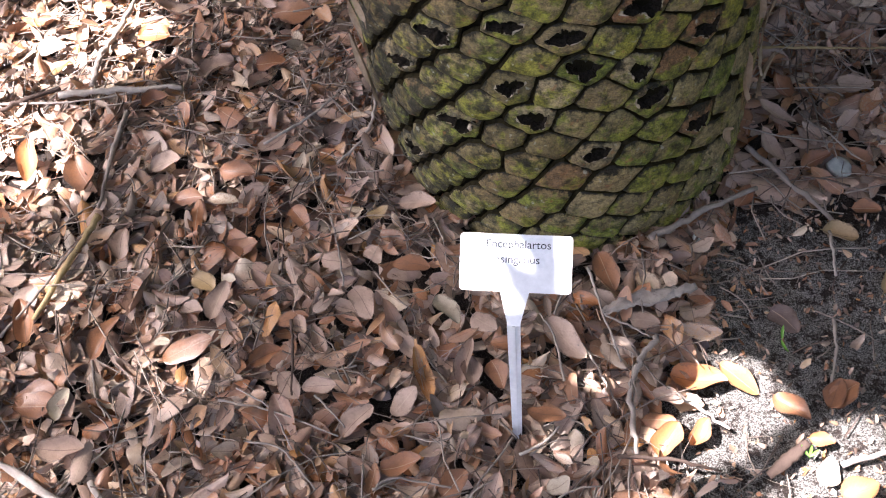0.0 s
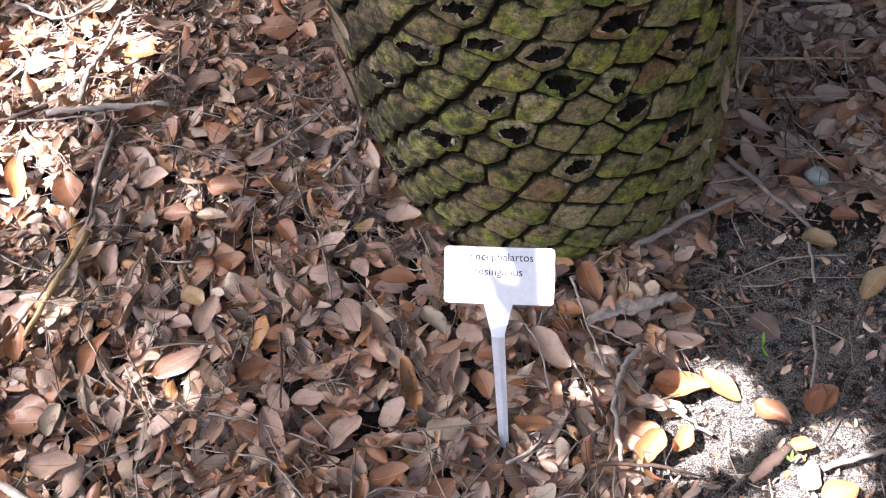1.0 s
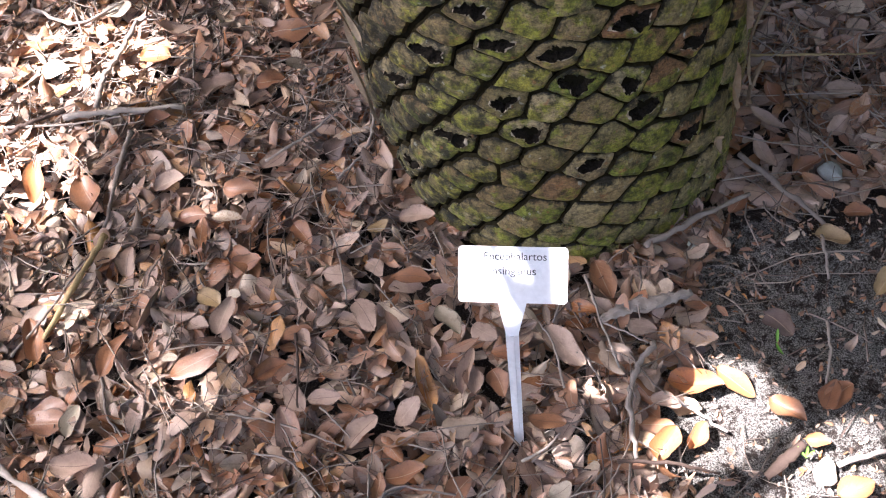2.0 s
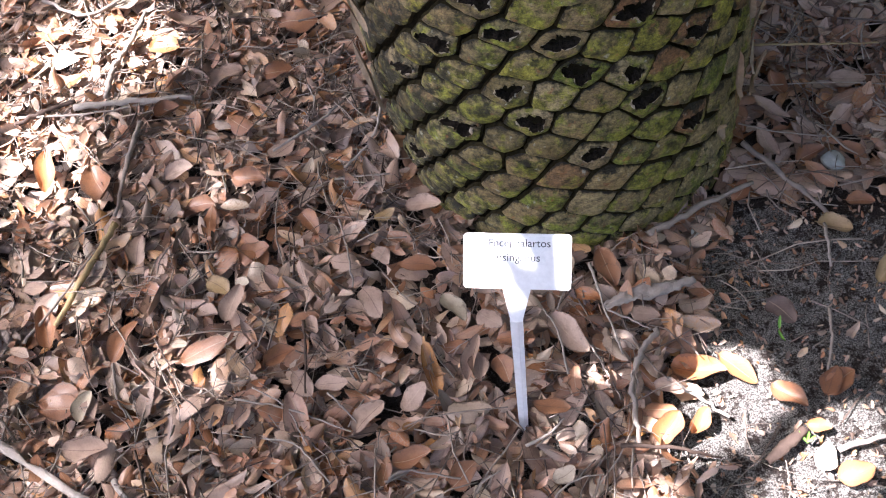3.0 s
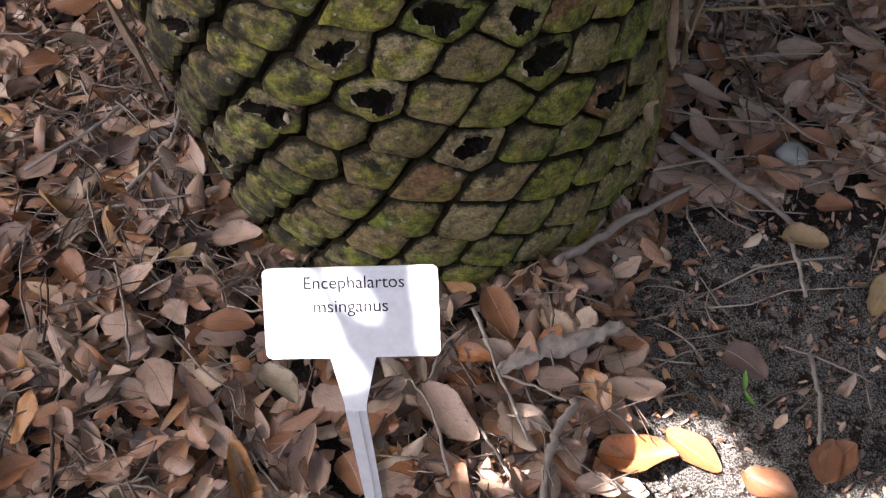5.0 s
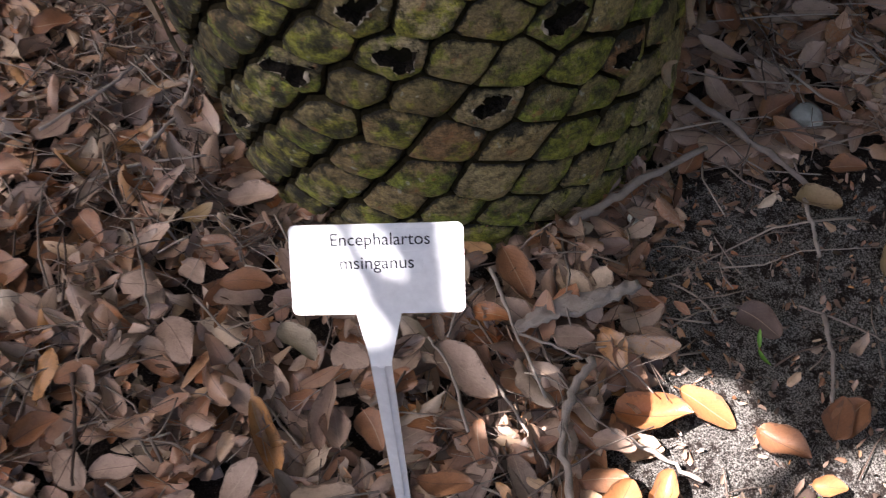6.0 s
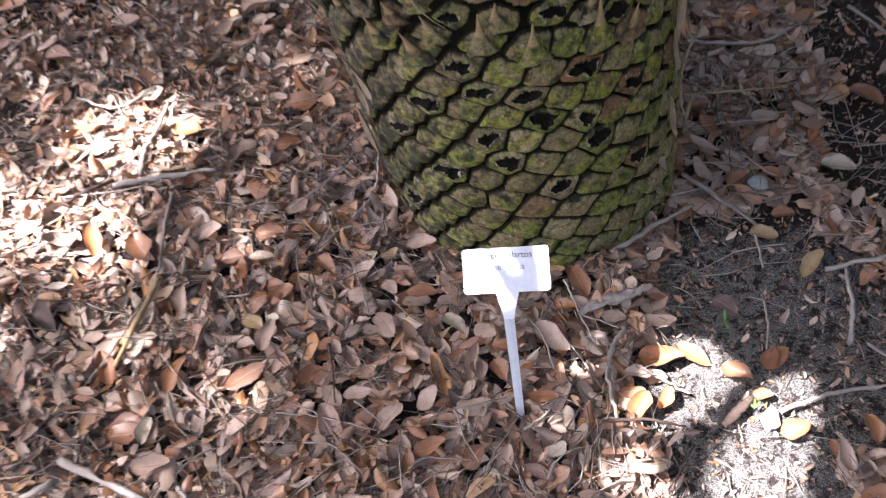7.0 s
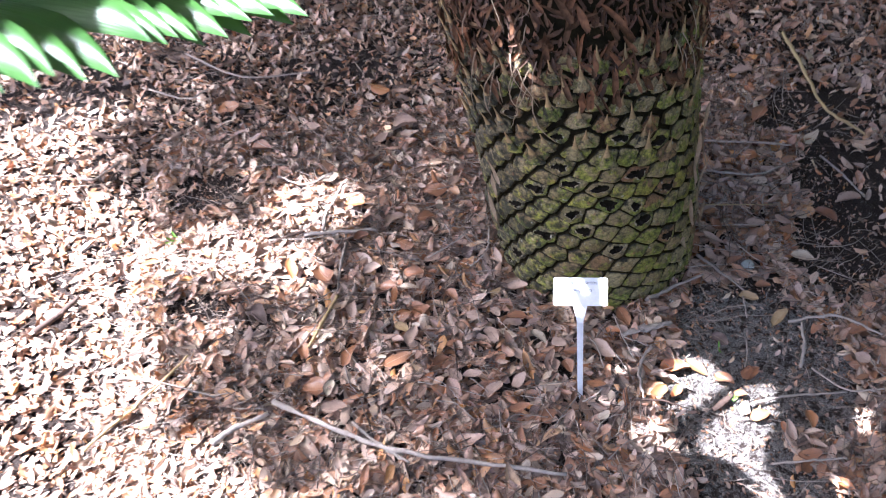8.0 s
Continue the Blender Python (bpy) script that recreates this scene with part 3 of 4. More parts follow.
def clear_of_heroes(x, y):
    if math.hypot(x - 0.155, y - 0.535) < 0.04:
        return False  # the leaves lie lower round the foot of the plant label
    return bool(np.all((HERO_XY[:, 0] - x) ** 2 + (HERO_XY[:, 1] - y) ** 2 > (HERO_XY[:, 2] * 0.85 + (0.012 if cover(x, y) > 0.6 else 0.03)) ** 2))


# loose single leaves on top of the litter
lr = np.random.default_rng(43)
LOOSE = []
for _ in range(16):
    v, f, u = leaf_shape(1.0, lr.uniform(0.36, 0.52), lr.normal(0.2, 0.4), lr.normal(0.03, 0.08), lr.normal(0, 0.5), abs(lr.normal(0, 0.05)), 10, 5, lr.uniform(0, 6), lr.uniform(0.75, 1.15))
    LOOSE.append(mesh_from("dry_leaf", v, f, [M_LEAF], u))
placed = 0
while placed < 190:
    x, y = lr.uniform(-0.85, 0.95), lr.uniform(0.25, 1.6)
    if cover(x, y) < 0.6 or not free_of_trunk(x, y, 0.03) or not clear_of_heroes(x, y):
        continue
    m = pose(x, y, ground_z(x, y) + lr.uniform(0.026, 0.034), lr.normal(0, 12) + (180 if lr.random() < 0.4 else 0), lr.normal(0, 12), lr.uniform(0, 360)) @ Matrix.Scale(lr.uniform(0.035, 0.066), 4)
    tagged(put("dry_leaf", LOOSE[placed % 16], None, "", m), "curled brown dry oak leaf lying loose on the litter", "leaf", "fallen leaves")
    placed += 1

NEAR_BOX, FAR_BOX = (-1.0, 1.0, 0.15, 1.75), (-2.2, 1.8, 0.05, 3.3)
OUTER_BOX = (-5.5, 5.5, -4.0, 7.0)
rng = np.random.default_rng(11)
chunks = [
    scatter(NEAR_BOX, 2600, rng, 0.0, 0.012, 0.3, 6, 3, keep=lambda x, y: cover(x, y) > 0.6),
    scatter(NEAR_BOX, 3900, rng, 0.006, 0.030, 0.34, 9, 5, size=(0.048, 0.015), keep=lambda x, y: cover(x, y) > 0.5 and clear_of_heroes(x, y)),
    scatter(NEAR_BOX, 2600, rng, 0.010, 0.032, 0.6, 6, 3, size=(0.022, 0.010), keep=clear_of_heroes),
    scatter(NEAR_BOX, 5600, rng, 0.001, 0.006, 0.6, 5, 3, size=(0.009, 0.005), keep=lambda x, y: cover(x, y) < 0.75, everywhere=True),
    scatter(FAR_BOX, 1500, rng, 0.0, 0.022, 0.5, 6, 3, size=(0.042, 0.015), keep=outskirts),
    scatter(FAR_BOX, 3900, rng, 0.0, 0.016, 0.5, 5, 3, size=(0.025, 0.010), keep=outskirts),
    scatter(OUTER_BOX, 130, rng, 0.0, 0.02, 0.3, 5, 3, size=(0.068, 0.014), keep=lambda x, y: not (-2.0 < x < 1.6 and 0.25 < y < 3.1)),
]
lv, lf, lu = joined(chunks)
litter = tagged(put("leaf_litter", mesh_from("leaf_litter", lv, lf, [M_LITTER], lu)), "thick litter of dry brown oak leaves on soil", "leaf litter", kind="stuff")


# ---- twigs and sticks ----
def resting(points, lift):
    return [Vector((x, y, ground_z(x, y) + (0.034 if cover(x, y) > 0.5 else 0.010) + lift)) for x, y in points]


def smooth_line(pts, n):
    """A smooth crooked line through the points."""
    out = []
    P = [pts[0] + (pts[0] - pts[1])] + pts + [pts[-1] + (pts[-1] - pts[-2])]
    for i in range(1, len(P) - 2):
        for k in range(n):
            t = k / n
            a, b, c, d = P[i - 1], P[i], P[i + 1], P[i + 2]
            out.append(0.5 * ((2 * b) + (c - a) * t + (2 * a - 5 * b + 4 * c - d) * t * t + (3 * b - a - 3 * c + d) * t ** 3))
    return out + [pts[-1]]


TWIGS = []


def twig(points, radius, material):
    r = np.random.default_rng(4000 + len(TWIGS))
    line = smooth_line(resting(points, radius), 7)
    line = [p + Vector((r.normal(0, 0.35), r.normal(0, 0.35), r.normal(0, 0.2))) * min(radius, 0.004) for p in line]
    n = len(line)
    rad = [radius * (1.12 - 0.4 * i / n) * (1 + 0.12 * r.normal()) for i in range(n)]
    v, f = tube(line, rad, 8)
    words = {M_TWIG: "grey weathered fallen twig on the litter", M_STRAW: "yellowish dry stalk lying on the litter", M_DARKWOOD: "dark brown fallen stick on the litter"}
    ob = put("twig", mesh_from("twig", v, f, [material]))
    TWIGS.append(tagged(ob, words[material], "twig", "fallen twigs"))


def wood_piece(points, radius):
    line = smooth_line(resting(points, radius * 0.5), 14)
    n = len(line)
    v, f = tube(line, [radius * (0.55 + 0.4 * math.sin(3.1 * (i + 0.5) / n)) for i in range(n)], 14)
    mid = sum((Vector(p) for p in v), Vector()) / len(v)
    rough = []
    for p in v:
        p = Vector(p)
        d = 0.45 * noise.noise(p * 130) + 0.3 * noise.noise(p * 330)
        p += (p - mid).normalized() * radius * d
        p.z = mid.z + (p.z - mid.z) * 0.65
        rough.append(p)
    v = rough
    tagged(put("wood_chunk", mesh_from("wood_chunk", v, f, [M_DARKWOOD])), "short dark brown chunk of rotten wood on sand", "wood")


def bark_piece(points, wide):
    """A flat, frayed strip of grey bark."""
    line = smooth_line(resting(points, 0.004), 8)
    n, r, v, u = len(line), np.random.default_rng(61), [], []
    for i, p in enumerate(line):
        d = (line[min(i + 1, n - 1)] - line[max(i - 1, 0)]).normalized()
        side = Vector((-d.y, d.x, 0.0))
        half = wide * (0.35 + 0.65 * math.sin(math.pi * (i + 0.6) / (n + 0.2))) * r.uniform(0.75, 1.15)
        for top in (1, -1):
            for k in range(6):
                w = (k / 2.5 - 1) * top
                v.append(p + side * (half * w + 0.15 * half * r.normal()) + Vector((0, 0, 0.0025 * top * (1 - 0.6 * w * w) + 0.0016 * r.normal())))
    f = grid_faces(n, 12, 0, True)
    f += [tuple(range(11, -1, -1)), tuple(range((n - 1) * 12, n * 12))]
    tagged(put("bark_piece", mesh_from("bark_piece", v, f, [M_TWIG])), "frayed flat piece of grey bark on the litter", "bark")


bark_piece([(0.287, 0.708), (0.33, 0.722), (0.37, 0.724), (0.412, 0.734)], 0.0115)
twig([(-0.462, 1.222), (-0.455, 1.289), (-0.431, 1.337), (-0.410, 1.408)], 0.0047, M_TWIG)
twig([(-0.517, 1.210), (-0.418, 1.202), (-0.309, 1.191)], 0.0054, M_TWIG)
twig([(-0.612, 1.185), (-0.569, 1.208), (-0.515, 1.226)], 0.0046, M_DARKWOOD)
twig([(-0.395, 1.151), (-0.408, 1.079), (-0.417, 0.974)], 0.0042, M_TWIG)
twig([(-0.416, 0.959), (-0.448, 0.889), (-0.489, 0.793)], 0.0048, M_STRAW)
twig([(-0.071, 0.911), (-0.058, 0.847), (-0.051, 0.787)], 0.0016, M_TWIG)
twig([(-0.122, 0.744), (-0.120, 0.689), (-0.122, 0.637)], 0.0019, M_DARKWOOD)
twig([(0.348, 0.665), (0.319, 0.630), (0.300, 0.579), (0.297, 0.511)], 0.0040, M_TWIG)
twig([(0.278, 0.778), (0.285, 0.719), (0.299, 0.636)], 0.0019, M_TWIG)
twig([(0.525, 0.943), (0.572, 0.875), (0.619, 0.819)], 0.0038, M_TWIG)
twig([(0.367, 0.811), (0.434, 0.842), (0.526, 0.876)], 0.0044, M_TWIG)
twig([(0.348, 0.596), (0.382, 0.576), (0.416, 0.543)], 0.0026, M_TWIG)
twig([(0.272, 0.513), (0.331, 0.504), (0.394, 0.492)], 0.0025, M_DARKWOOD)
wood_piece([(0.447, 0.481), (0.503, 0.517)], 0.0081)
twig([(0.585, 1.125), (0.675, 1.108), (0.769, 1.094)], 0.0019, M_STRAW)
twig([(0.609, 0.806), (0.606, 0.777), (0.600, 0.741)], 0.0024, M_TWIG)
twig([(0.561, 0.693), (0.596, 0.668), (0.628, 0.641)], 0.0012, M_TWIG)
twig([(0.581, 0.680), (0.570, 0.632), (0.553, 0.592)], 0.0023, M_TWIG)
twig([(0.004, 1.147), (-0.005, 1.080), (-0.023, 1.038), (-0.060, 1.004)], 0.0026, M_TWIG)
twig([(-0.217, 0.642), (-0.149, 0.621), (-0.062, 0.577)], 0.0015, M_TWIG)
twig([(-0.195, 0.657), (-0.149, 0.623), (-0.119, 0.565)], 0.0011, M_TWIG)
twig([(-0.177, 0.582), (-0.133, 0.567), (-0.090, 0.512)], 0.0015, M_TWIG)
twig([(-0.021, 0.505), (0.007, 0.516), (0.074, 0.496)], 0.0018, M_TWIG)
twig([(-0.091, 0.634), (-0.069, 0.608), (-0.053, 0.586)], 0.0015, M_TWIG)
twig([(-0.616, 1.203), (-0.473, 1.193), (-0.315, 1.204)], 0.0020, M_TWIG)
twig([(-0.117, 0.973), (-0.067, 0.986), (0.009, 0.981)], 0.0017, M_TWIG)
twig([(-0.116, 1.184), (-0.106, 1.147), (-0.110, 1.107)], 0.0018, M_TWIG)
twig([(-0.171, 1.055), (-0.110, 1.096), (-0.057, 1.139)], 0.0022, M_TWIG)
twig([(0.285, 0.707), (0.315, 0.686), (0.340, 0.667)], 0.0015, M_TWIG)
twig([(0.224, 0.714), (0.243, 0.746), (0.267, 0.760)], 0.0015, M_TWIG)
twig([(0.254, 0.669), (0.270, 0.628), (0.285, 0.573)], 0.0015, M_TWIG)
twig([(0.225, 0.618), (0.220, 0.682), (0.206, 0.716)], 0.0015, M_TWIG)
twig([(0.159, 0.529), (0.188, 0.540), (0.211, 0.559)], 0.0018, M_TWIG)
twig([(-0.396, 0.721), (-0.385, 0.671), (-0.366, 0.637)], 0.0020, M_TWIG)
twig([(-0.535, 0.772), (-0.490, 0.838), (-0.443, 0.918)], 0.0022, M_TWIG)
twig([(-0.568, 0.639), (-0.408, 0.526), (-0.278, 0.456), (-0.090, 0.401), (0.095, 0.342)], 0.0059, M_TWIG)
twig([(-0.375, 0.547), (-0.322, 0.488), (-0.247, 0.422)], 0.0040, M_TWIG)
twig([(1.050, 1.886), (1.048, 1.695), (1.058, 1.512), (1.105, 1.331)], 0.0056, M_STRAW)
twig([(0.636, 1.262), (0.767, 1.221), (0.905, 1.294)], 0.0034, M_TWIG)
twig([(0.968, 1.292), (0.998, 1.206), (1.023, 1.101)], 0.0034, M_TWIG)
twig([(-1.238, 0.959), (-1.181, 1.014), (-1.135, 1.069)], 0.0075, M_DARKWOOD)
twig([(-1.016, 0.560), (-0.900, 0.683), (-0.797, 0.808)], 0.0037, M_STRAW)
twig([(-0.708, 0.534), (-0.651, 0.573), (-0.579, 0.603)], 0.0070, M_TWIG)
twig([(-0.981, 0.773), (-0.867, 0.738), (-0.716, 0.673)], 0.0030, M_TWIG)
twig([(0.535, 0.488), (0.628, 0.500), (0.752, 0.491)], 0.0035, M_TWIG)
twig([(0.690, 0.711), (0.799, 0.694), (0.878, 0.619)], 0.0037, M_TWIG)
twig([(0.608, 1.412), (0.793, 1.361), (0.896, 1.327)], 0.0035, M_TWIG)
twig([(-0.612, 1.483), (-0.523, 1.426), (-0.438, 1.462)], 0.0034, M_TWIG)
twig([(-1.300, 1.659), (-1.212, 1.586), (-1.124, 1.652)], 0.0048, M_TWIG)
twig([(-1.251, 1.825), (-1.186, 1.787), (-1.128, 1.781)], 0.0070, M_DARKWOOD)
twig([(-0.989, 2.236), (-0.765, 2.043), (-0.508, 2.053)], 0.0041, M_TWIG)
twig([(-1.132, 2.091), (-0.952, 1.951), (-0.880, 2.001)], 0.0040, M_TWIG)
twig([(0.537, 0.333), (0.616, 0.315), (0.686, 0.310)], 0.0026, M_TWIG)
twig([(0.703, 0.570), (0.754, 0.497), (0.826, 0.471)], 0.0028, M_TWIG)
twig([(0.678, 0.574), (0.706, 0.638), (0.722, 0.706)], 0.0043, M_TWIG)

tr = np.random.default_rng(77)
tv, tf = [], []
for k in range(11500):
    x, y = (tr.uniform(-1.0, 1.0), tr.uniform(0.2, 1.75)) if k < 7000 else (tr.uniform(-2.2, 1.8), tr.uniform(0.1, 3.2))
    if not free_of_trunk(x, y, 0.02) or not clear_of_heroes(x, y) or tr.random() > 0.25 + 0.75 * cover(x, y):
        continue
    a, long = tr.uniform(0, 2 * math.pi), tr.uniform(0.02, 0.10) * (2.2 if tr.random() < 0.3 else 1)
    d = Vector((math.cos(a), math.sin(a), tr.normal(0, 0.12))) * long / 2
    c = Vector((x, y, ground_z(x, y) + (tr.uniform(0.012, 0.036) if cover(x, y) > 0.5 else 0.006)))
    r0 = tr.uniform(0.0004, 0.0019)
    v, f = tube(wiggle(c - d, c + d, tr.normal(0, 0.08) * long, 0.02 * long, 5, 0.0, tr), np.linspace(r0, r0 * 0.6, 5), 4)
    tf += [tuple(q + len(tv) for q in face) for face in f]
    tv += v
for k in range(420):  # straw and leaf stalks heaped against the trunk
    w, far = tr.uniform(-2.6, -0.55) if k % 5 else tr.uniform(0.9, 1.9), 0.28 + 0.16 * tr.random() ** 1.4
    x, y = BASE.x + far * math.sin(w), BASE.y - far * math.cos(w)
    if not clear_of_heroes(x, y):
        continue
    a, long = w + math.pi / 2 + tr.normal(0, 0.9), tr.uniform(0.03, 0.11)
    d = Vector((math.sin(a), -math.cos(a), tr.normal(0, 0.1))) * long / 2
    c = Vector((x, y, ground_z(x, y) + tr.uniform(0.016, 0.04)))
    if min(math.hypot((c + e).x - BASE.x, (c + e).y - BASE.y) for e in (d, -d)) < 0.27:
        continue
    r0 = tr.uniform(0.0005, 0.0016)
    v, f = tube(wiggle(c - d, c + d, tr.normal(0, 0.1) * long, 0.02 * long, 5, 0.0, tr), np.linspace(r0, r0 * 0.6, 5), 4)
    tf += [tuple(q + len(tv) for q in face) for face in f]
    tv += v
tagged(put("twig_litter", mesh_from("twig_litter", tv, tf, [M_TWIG_MANY])), "small loose twigs and stalks among the leaves", "twig litter", kind="stuff")


# ---- the plant label ----
def plate(outline, thick):
    bm = bmesh.new()
    vs = [bm.verts.new((x, y, 0)) for x, y in outline]
    f = bm.faces.new(vs)
    ext = bmesh.ops.extrude_face_region(bm, geom=[f])
    bmesh.ops.translate(bm, verts=[v for v in ext["geom"] if isinstance(v, bmesh.types.BMVert)], vec=(0, 0, -thick))
    bmesh.ops.recalc_face_normals(bm, faces=bm.faces)
    return bm


def rounded(x0, y0, x1, y1, r, n=5):
    pts = []
    for cx, cy, a0 in ((x1 - r, y1 - r, 0), (x0 + r, y1 - r, 90), (x0 + r, y0 + r, 180), (x1 - r, y0 + r, 270)):
        for k in range(n + 1):
            a = radians(a0 + 90 * k / n)
            pts.append((cx + r * math.cos(a), cy + r * math.sin(a)))
    return pts


def flat(name, bm, material, parent, m, label=""):
    ob = part(name, bm, material, parent, label)
    ob.data.polygons.foreach_set("use_smooth", [False] * len(ob.data.polygons))
    ob.matrix_basis = m
    return ob


def plant_label():
    foot, neck, top = Vector((0.158, 0.56, -0.03)), Vector((0.1675, 0.6045, 0.2105)), Vector((0.181, 0.677, 0.278))
    side = Vector((0.118, -0.020, 0.001)).normalized()
    up = (top - neck).normalized()
    side = (side - up * side.dot(up)).normalized()
    out = side.cross(up)
    thing = new("plant_label")
    tagged(thing, "white plastic T-shaped plant label with black botanical name", "plant label")
    reach = (top - neck).length
    m = Matrix((side, up, out)).transposed().to_4x4()
    m.translation = neck
    w, h = 0.0595, 0.0625
    low = reach - h
    head = rounded(-w, low, w, reach, 0.0045)
    # the arc points at the bottom, with the taper to the neck let in between the two lower corners
    outline = head[:18] + [(-0.0155, low), (-0.0075, 0.004), (-0.0072, 0.0), (0.0072, 0.0), (0.0075, 0.004), (0.0155, low)] + head[18:]
    board = flat("head", plate(outline, 0.0018), M_PLASTIC, thing, m)
    stake_up = (neck - foot).normalized()
    stake_side = (side - stake_up * side.dot(stake_up)).normalized()
    sm = Matrix((stake_side, stake_up, stake_side.cross(stake_up))).transposed().to_4x4()
    sm.translation = foot
    length = (neck - foot).length
    stake = plate([(-0.0058, 0.0), (0.0058, 0.0), (0.0073, length), (-0.0073, length)], 0.002)
    flat("stake", stake, M_PLASTIC, thing, sm)
    rib = plate([(-0.0016, 0.01), (0.0016, 0.01), (0.002, length), (-0.002, length)], 0.0012)
    flat("rib", rib, M_PLASTIC, thing, sm @ pose(0, 0, 0.0012), "raised rib along the stake")
    for x0, y0, x1, y1 in ((-0.036, -0.0185, 0.044, -0.0035), (-0.030, -0.0345, 0.0315, -0.0195)):
        strip = flat("label_tape", plate(rounded(x0, reach + y0, x1, reach + y1, 0.0005, 2), 0.0001), M_TAPE, thing, m @ pose(0, 0, 0.0002))
        strip["label"] = "clear printed label tape"
    for words, left, wide, base in (("Encephalartos", -0.031, 0.0677, -0.0145), ("msinganus", -0.0252, 0.0505, -0.0308)):
        cu = bpy.data.curves.new("words", "FONT")
        cu.body, cu.size = words, 0.01
        tmp = new("words", cu)
        bpy.context.view_layer.update()
        me = bpy.data.meshes.new_from_object(tmp.evaluated_get(bpy.context.evaluated_depsgraph_get()))
        bpy.data.objects.remove(tmp)
        co = np.empty(len(me.vertices) * 3, dtype=np.float32)
        me.vertices.foreach_get("co", co)
        co = co.reshape(-1, 3)
        k = wide / (co[:, 0].max() - co[:, 0].min())
        co[:, :2] *= k
        co[:, 0] -= co[:, 0].min()
        me.vertices.foreach_set("co", co.ravel())
        me.materials.clear()
        me.materials.append(M_INK)
        put("lettering", me, thing, "black printed plant name", m @ pose(left, reach + base, 0.0005))
    return thing


plant_label()


# ---- the cycad ----
ROW, STEP, START = (11.88, -0.0149), (4.45, -0.0494), (-8.78, 0.187)


def scale_grid(kind, rng, walls, gap=0.0008):
    """A shield-shaped leaf base in its own plane: x across, y up the trunk, z out. walls: the ways to its sides, over their distance. kind: plain, hollow, spike."""
    rings, segs = (10, 36) if kind == "hollow" else (8, 30)
    seed = rng.uniform(0, 50)
    tall = rng.uniform(0.001, 0.005)
    hx, hy, hr = rng.normal(0, 0.004), rng.uniform(-0.001, 0.007), rng.uniform(0.6, 0.95)
    ridge = rng.uniform(0.0, 0.003)
    scar = rng.uniform(0.4, 0.62) if rng.random() < 0.5 else 9.0
    verts, mats, edges = [], [], []

    def surface(x, y, edge):
        lip = max(-1.3, min(1.2, -y / 0.027))
        z = tall * (1 - edge ** 5) + 0.0016 * lip - 0.0022 * edge ** 7 - 0.005 * edge ** 26
        z -= x * x / (2 * radius_at(0.25))
        z += ridge * max(0.0, 1 - abs(x) / 0.02) * (1 - edge)
        z -= 0.0026 * math.exp(-((edge - scar) / 0.08) ** 2) * (0.6 + 0.8 * noise.noise(Vector((x * 50, y * 50, seed + 3))))
        z += 0.0016 * noise.noise(Vector((x * 80, y * 80, seed))) + 0.0026 * noise.noise(Vector((x * 30, y * 30, seed + 7)))
        return z

    def rim(a):
        c, q = math.cos(a), math.sin(a)
        r = sum(max(0.0, c * wx + q * wy) ** 18 for wx, wy in walls) ** (-1 / 18)
        r = r * (1.0 + 0.05 * noise.noise(Vector((5 * c, 5 * q, seed)))) - gap * (1.0 + 0.45 * q)
        return r * c, r * q

    for i in range(rings):
        s = i / (rings - 1) if kind == "hollow" else (0, 0.22, 0.44, 0.62, 0.76, 0.86, 0.93, 1.0)[i]
        if i == rings - 2:
            s = 0.93
        for j in range(segs):
            a = 2 * math.pi * (j + 0.5) / segs
            ex, ey = rim(a)
            if kind == "hollow":
                rag = hr * (1 + 0.2 * math.sin(2 * a + seed) + 0.16 * math.sin(3 * a + 1.7 * seed) + 0.08 * math.sin(7 * a + 2 * seed) + 0.07 * rng.normal())
                hxx, hyy = hx + 0.70 * ex * rag, hy + 0.60 * ey * rag
                if s <= 0.26:
                    k = s / 0.26
                    x, y, e = hx + (hxx - hx) * k, hy + (hyy - hy) * k, 0.2
                    z = surface(x, y, e) - (0.026 if i == 0 else 0.024)
                elif s <= 0.4:
                    x, y, e = hxx, hyy, 0.3
                    z = surface(x, y, 0.4) + 0.0015 + 0.0012 * rng.normal()
                else:
                    k = (s - 0.375) / 0.625
                    e = 0.4 + 0.6 * k
                    x, y = hxx + (ex - hxx) * k, hyy + (ey - hyy) * k
                    z = surface(x, y, 0.4 + 0.6 * k)
            else:
                x, y, e = ex * s, ey * s, s
                z = surface(x, y, s)
            verts.append((x, y, z))
            edges.append((e, 0.5 + 0.5 * y / 0.034))
    faces = grid_faces(rings, segs, 0, True)
    for f in faces:
        r = f[0] // segs
        a = 2 * math.pi * (f[0] % segs + 1.0) / segs
        ragged = noise.noise(Vector((4 * math.cos(a), 4 * math.sin(a), seed + r)))
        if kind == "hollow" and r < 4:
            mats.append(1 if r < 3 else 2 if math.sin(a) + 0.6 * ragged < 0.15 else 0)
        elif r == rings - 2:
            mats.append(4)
        else:
            mats.append(0)
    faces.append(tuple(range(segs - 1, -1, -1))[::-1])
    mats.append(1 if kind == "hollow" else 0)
    if kind == "spike":
        start = len(verts)
        high = rng.uniform(0.05, 0.095)
        bend = rng.normal(0, 0.004)
        for s in np.linspace(0, 1, 8):
            w, t = 0.027 * (1 - s) ** 2.1 + 0.0016, 0.010 * (1 - s) ** 1.3 + 0.001
            p = (bend * s * s, -0.016 + s * high, 0.003 + 0.007 * s + 0.010 * s * s)
            for k in range(7):
                a = 2 * math.pi * k / 7
                verts.append((p[0] + w * math.cos(a), p[1], p[2] + t * math.sin(a)))
                edges.append((0.3, 0.62))
        more = grid_faces(8, 7, start, True)
        faces += more
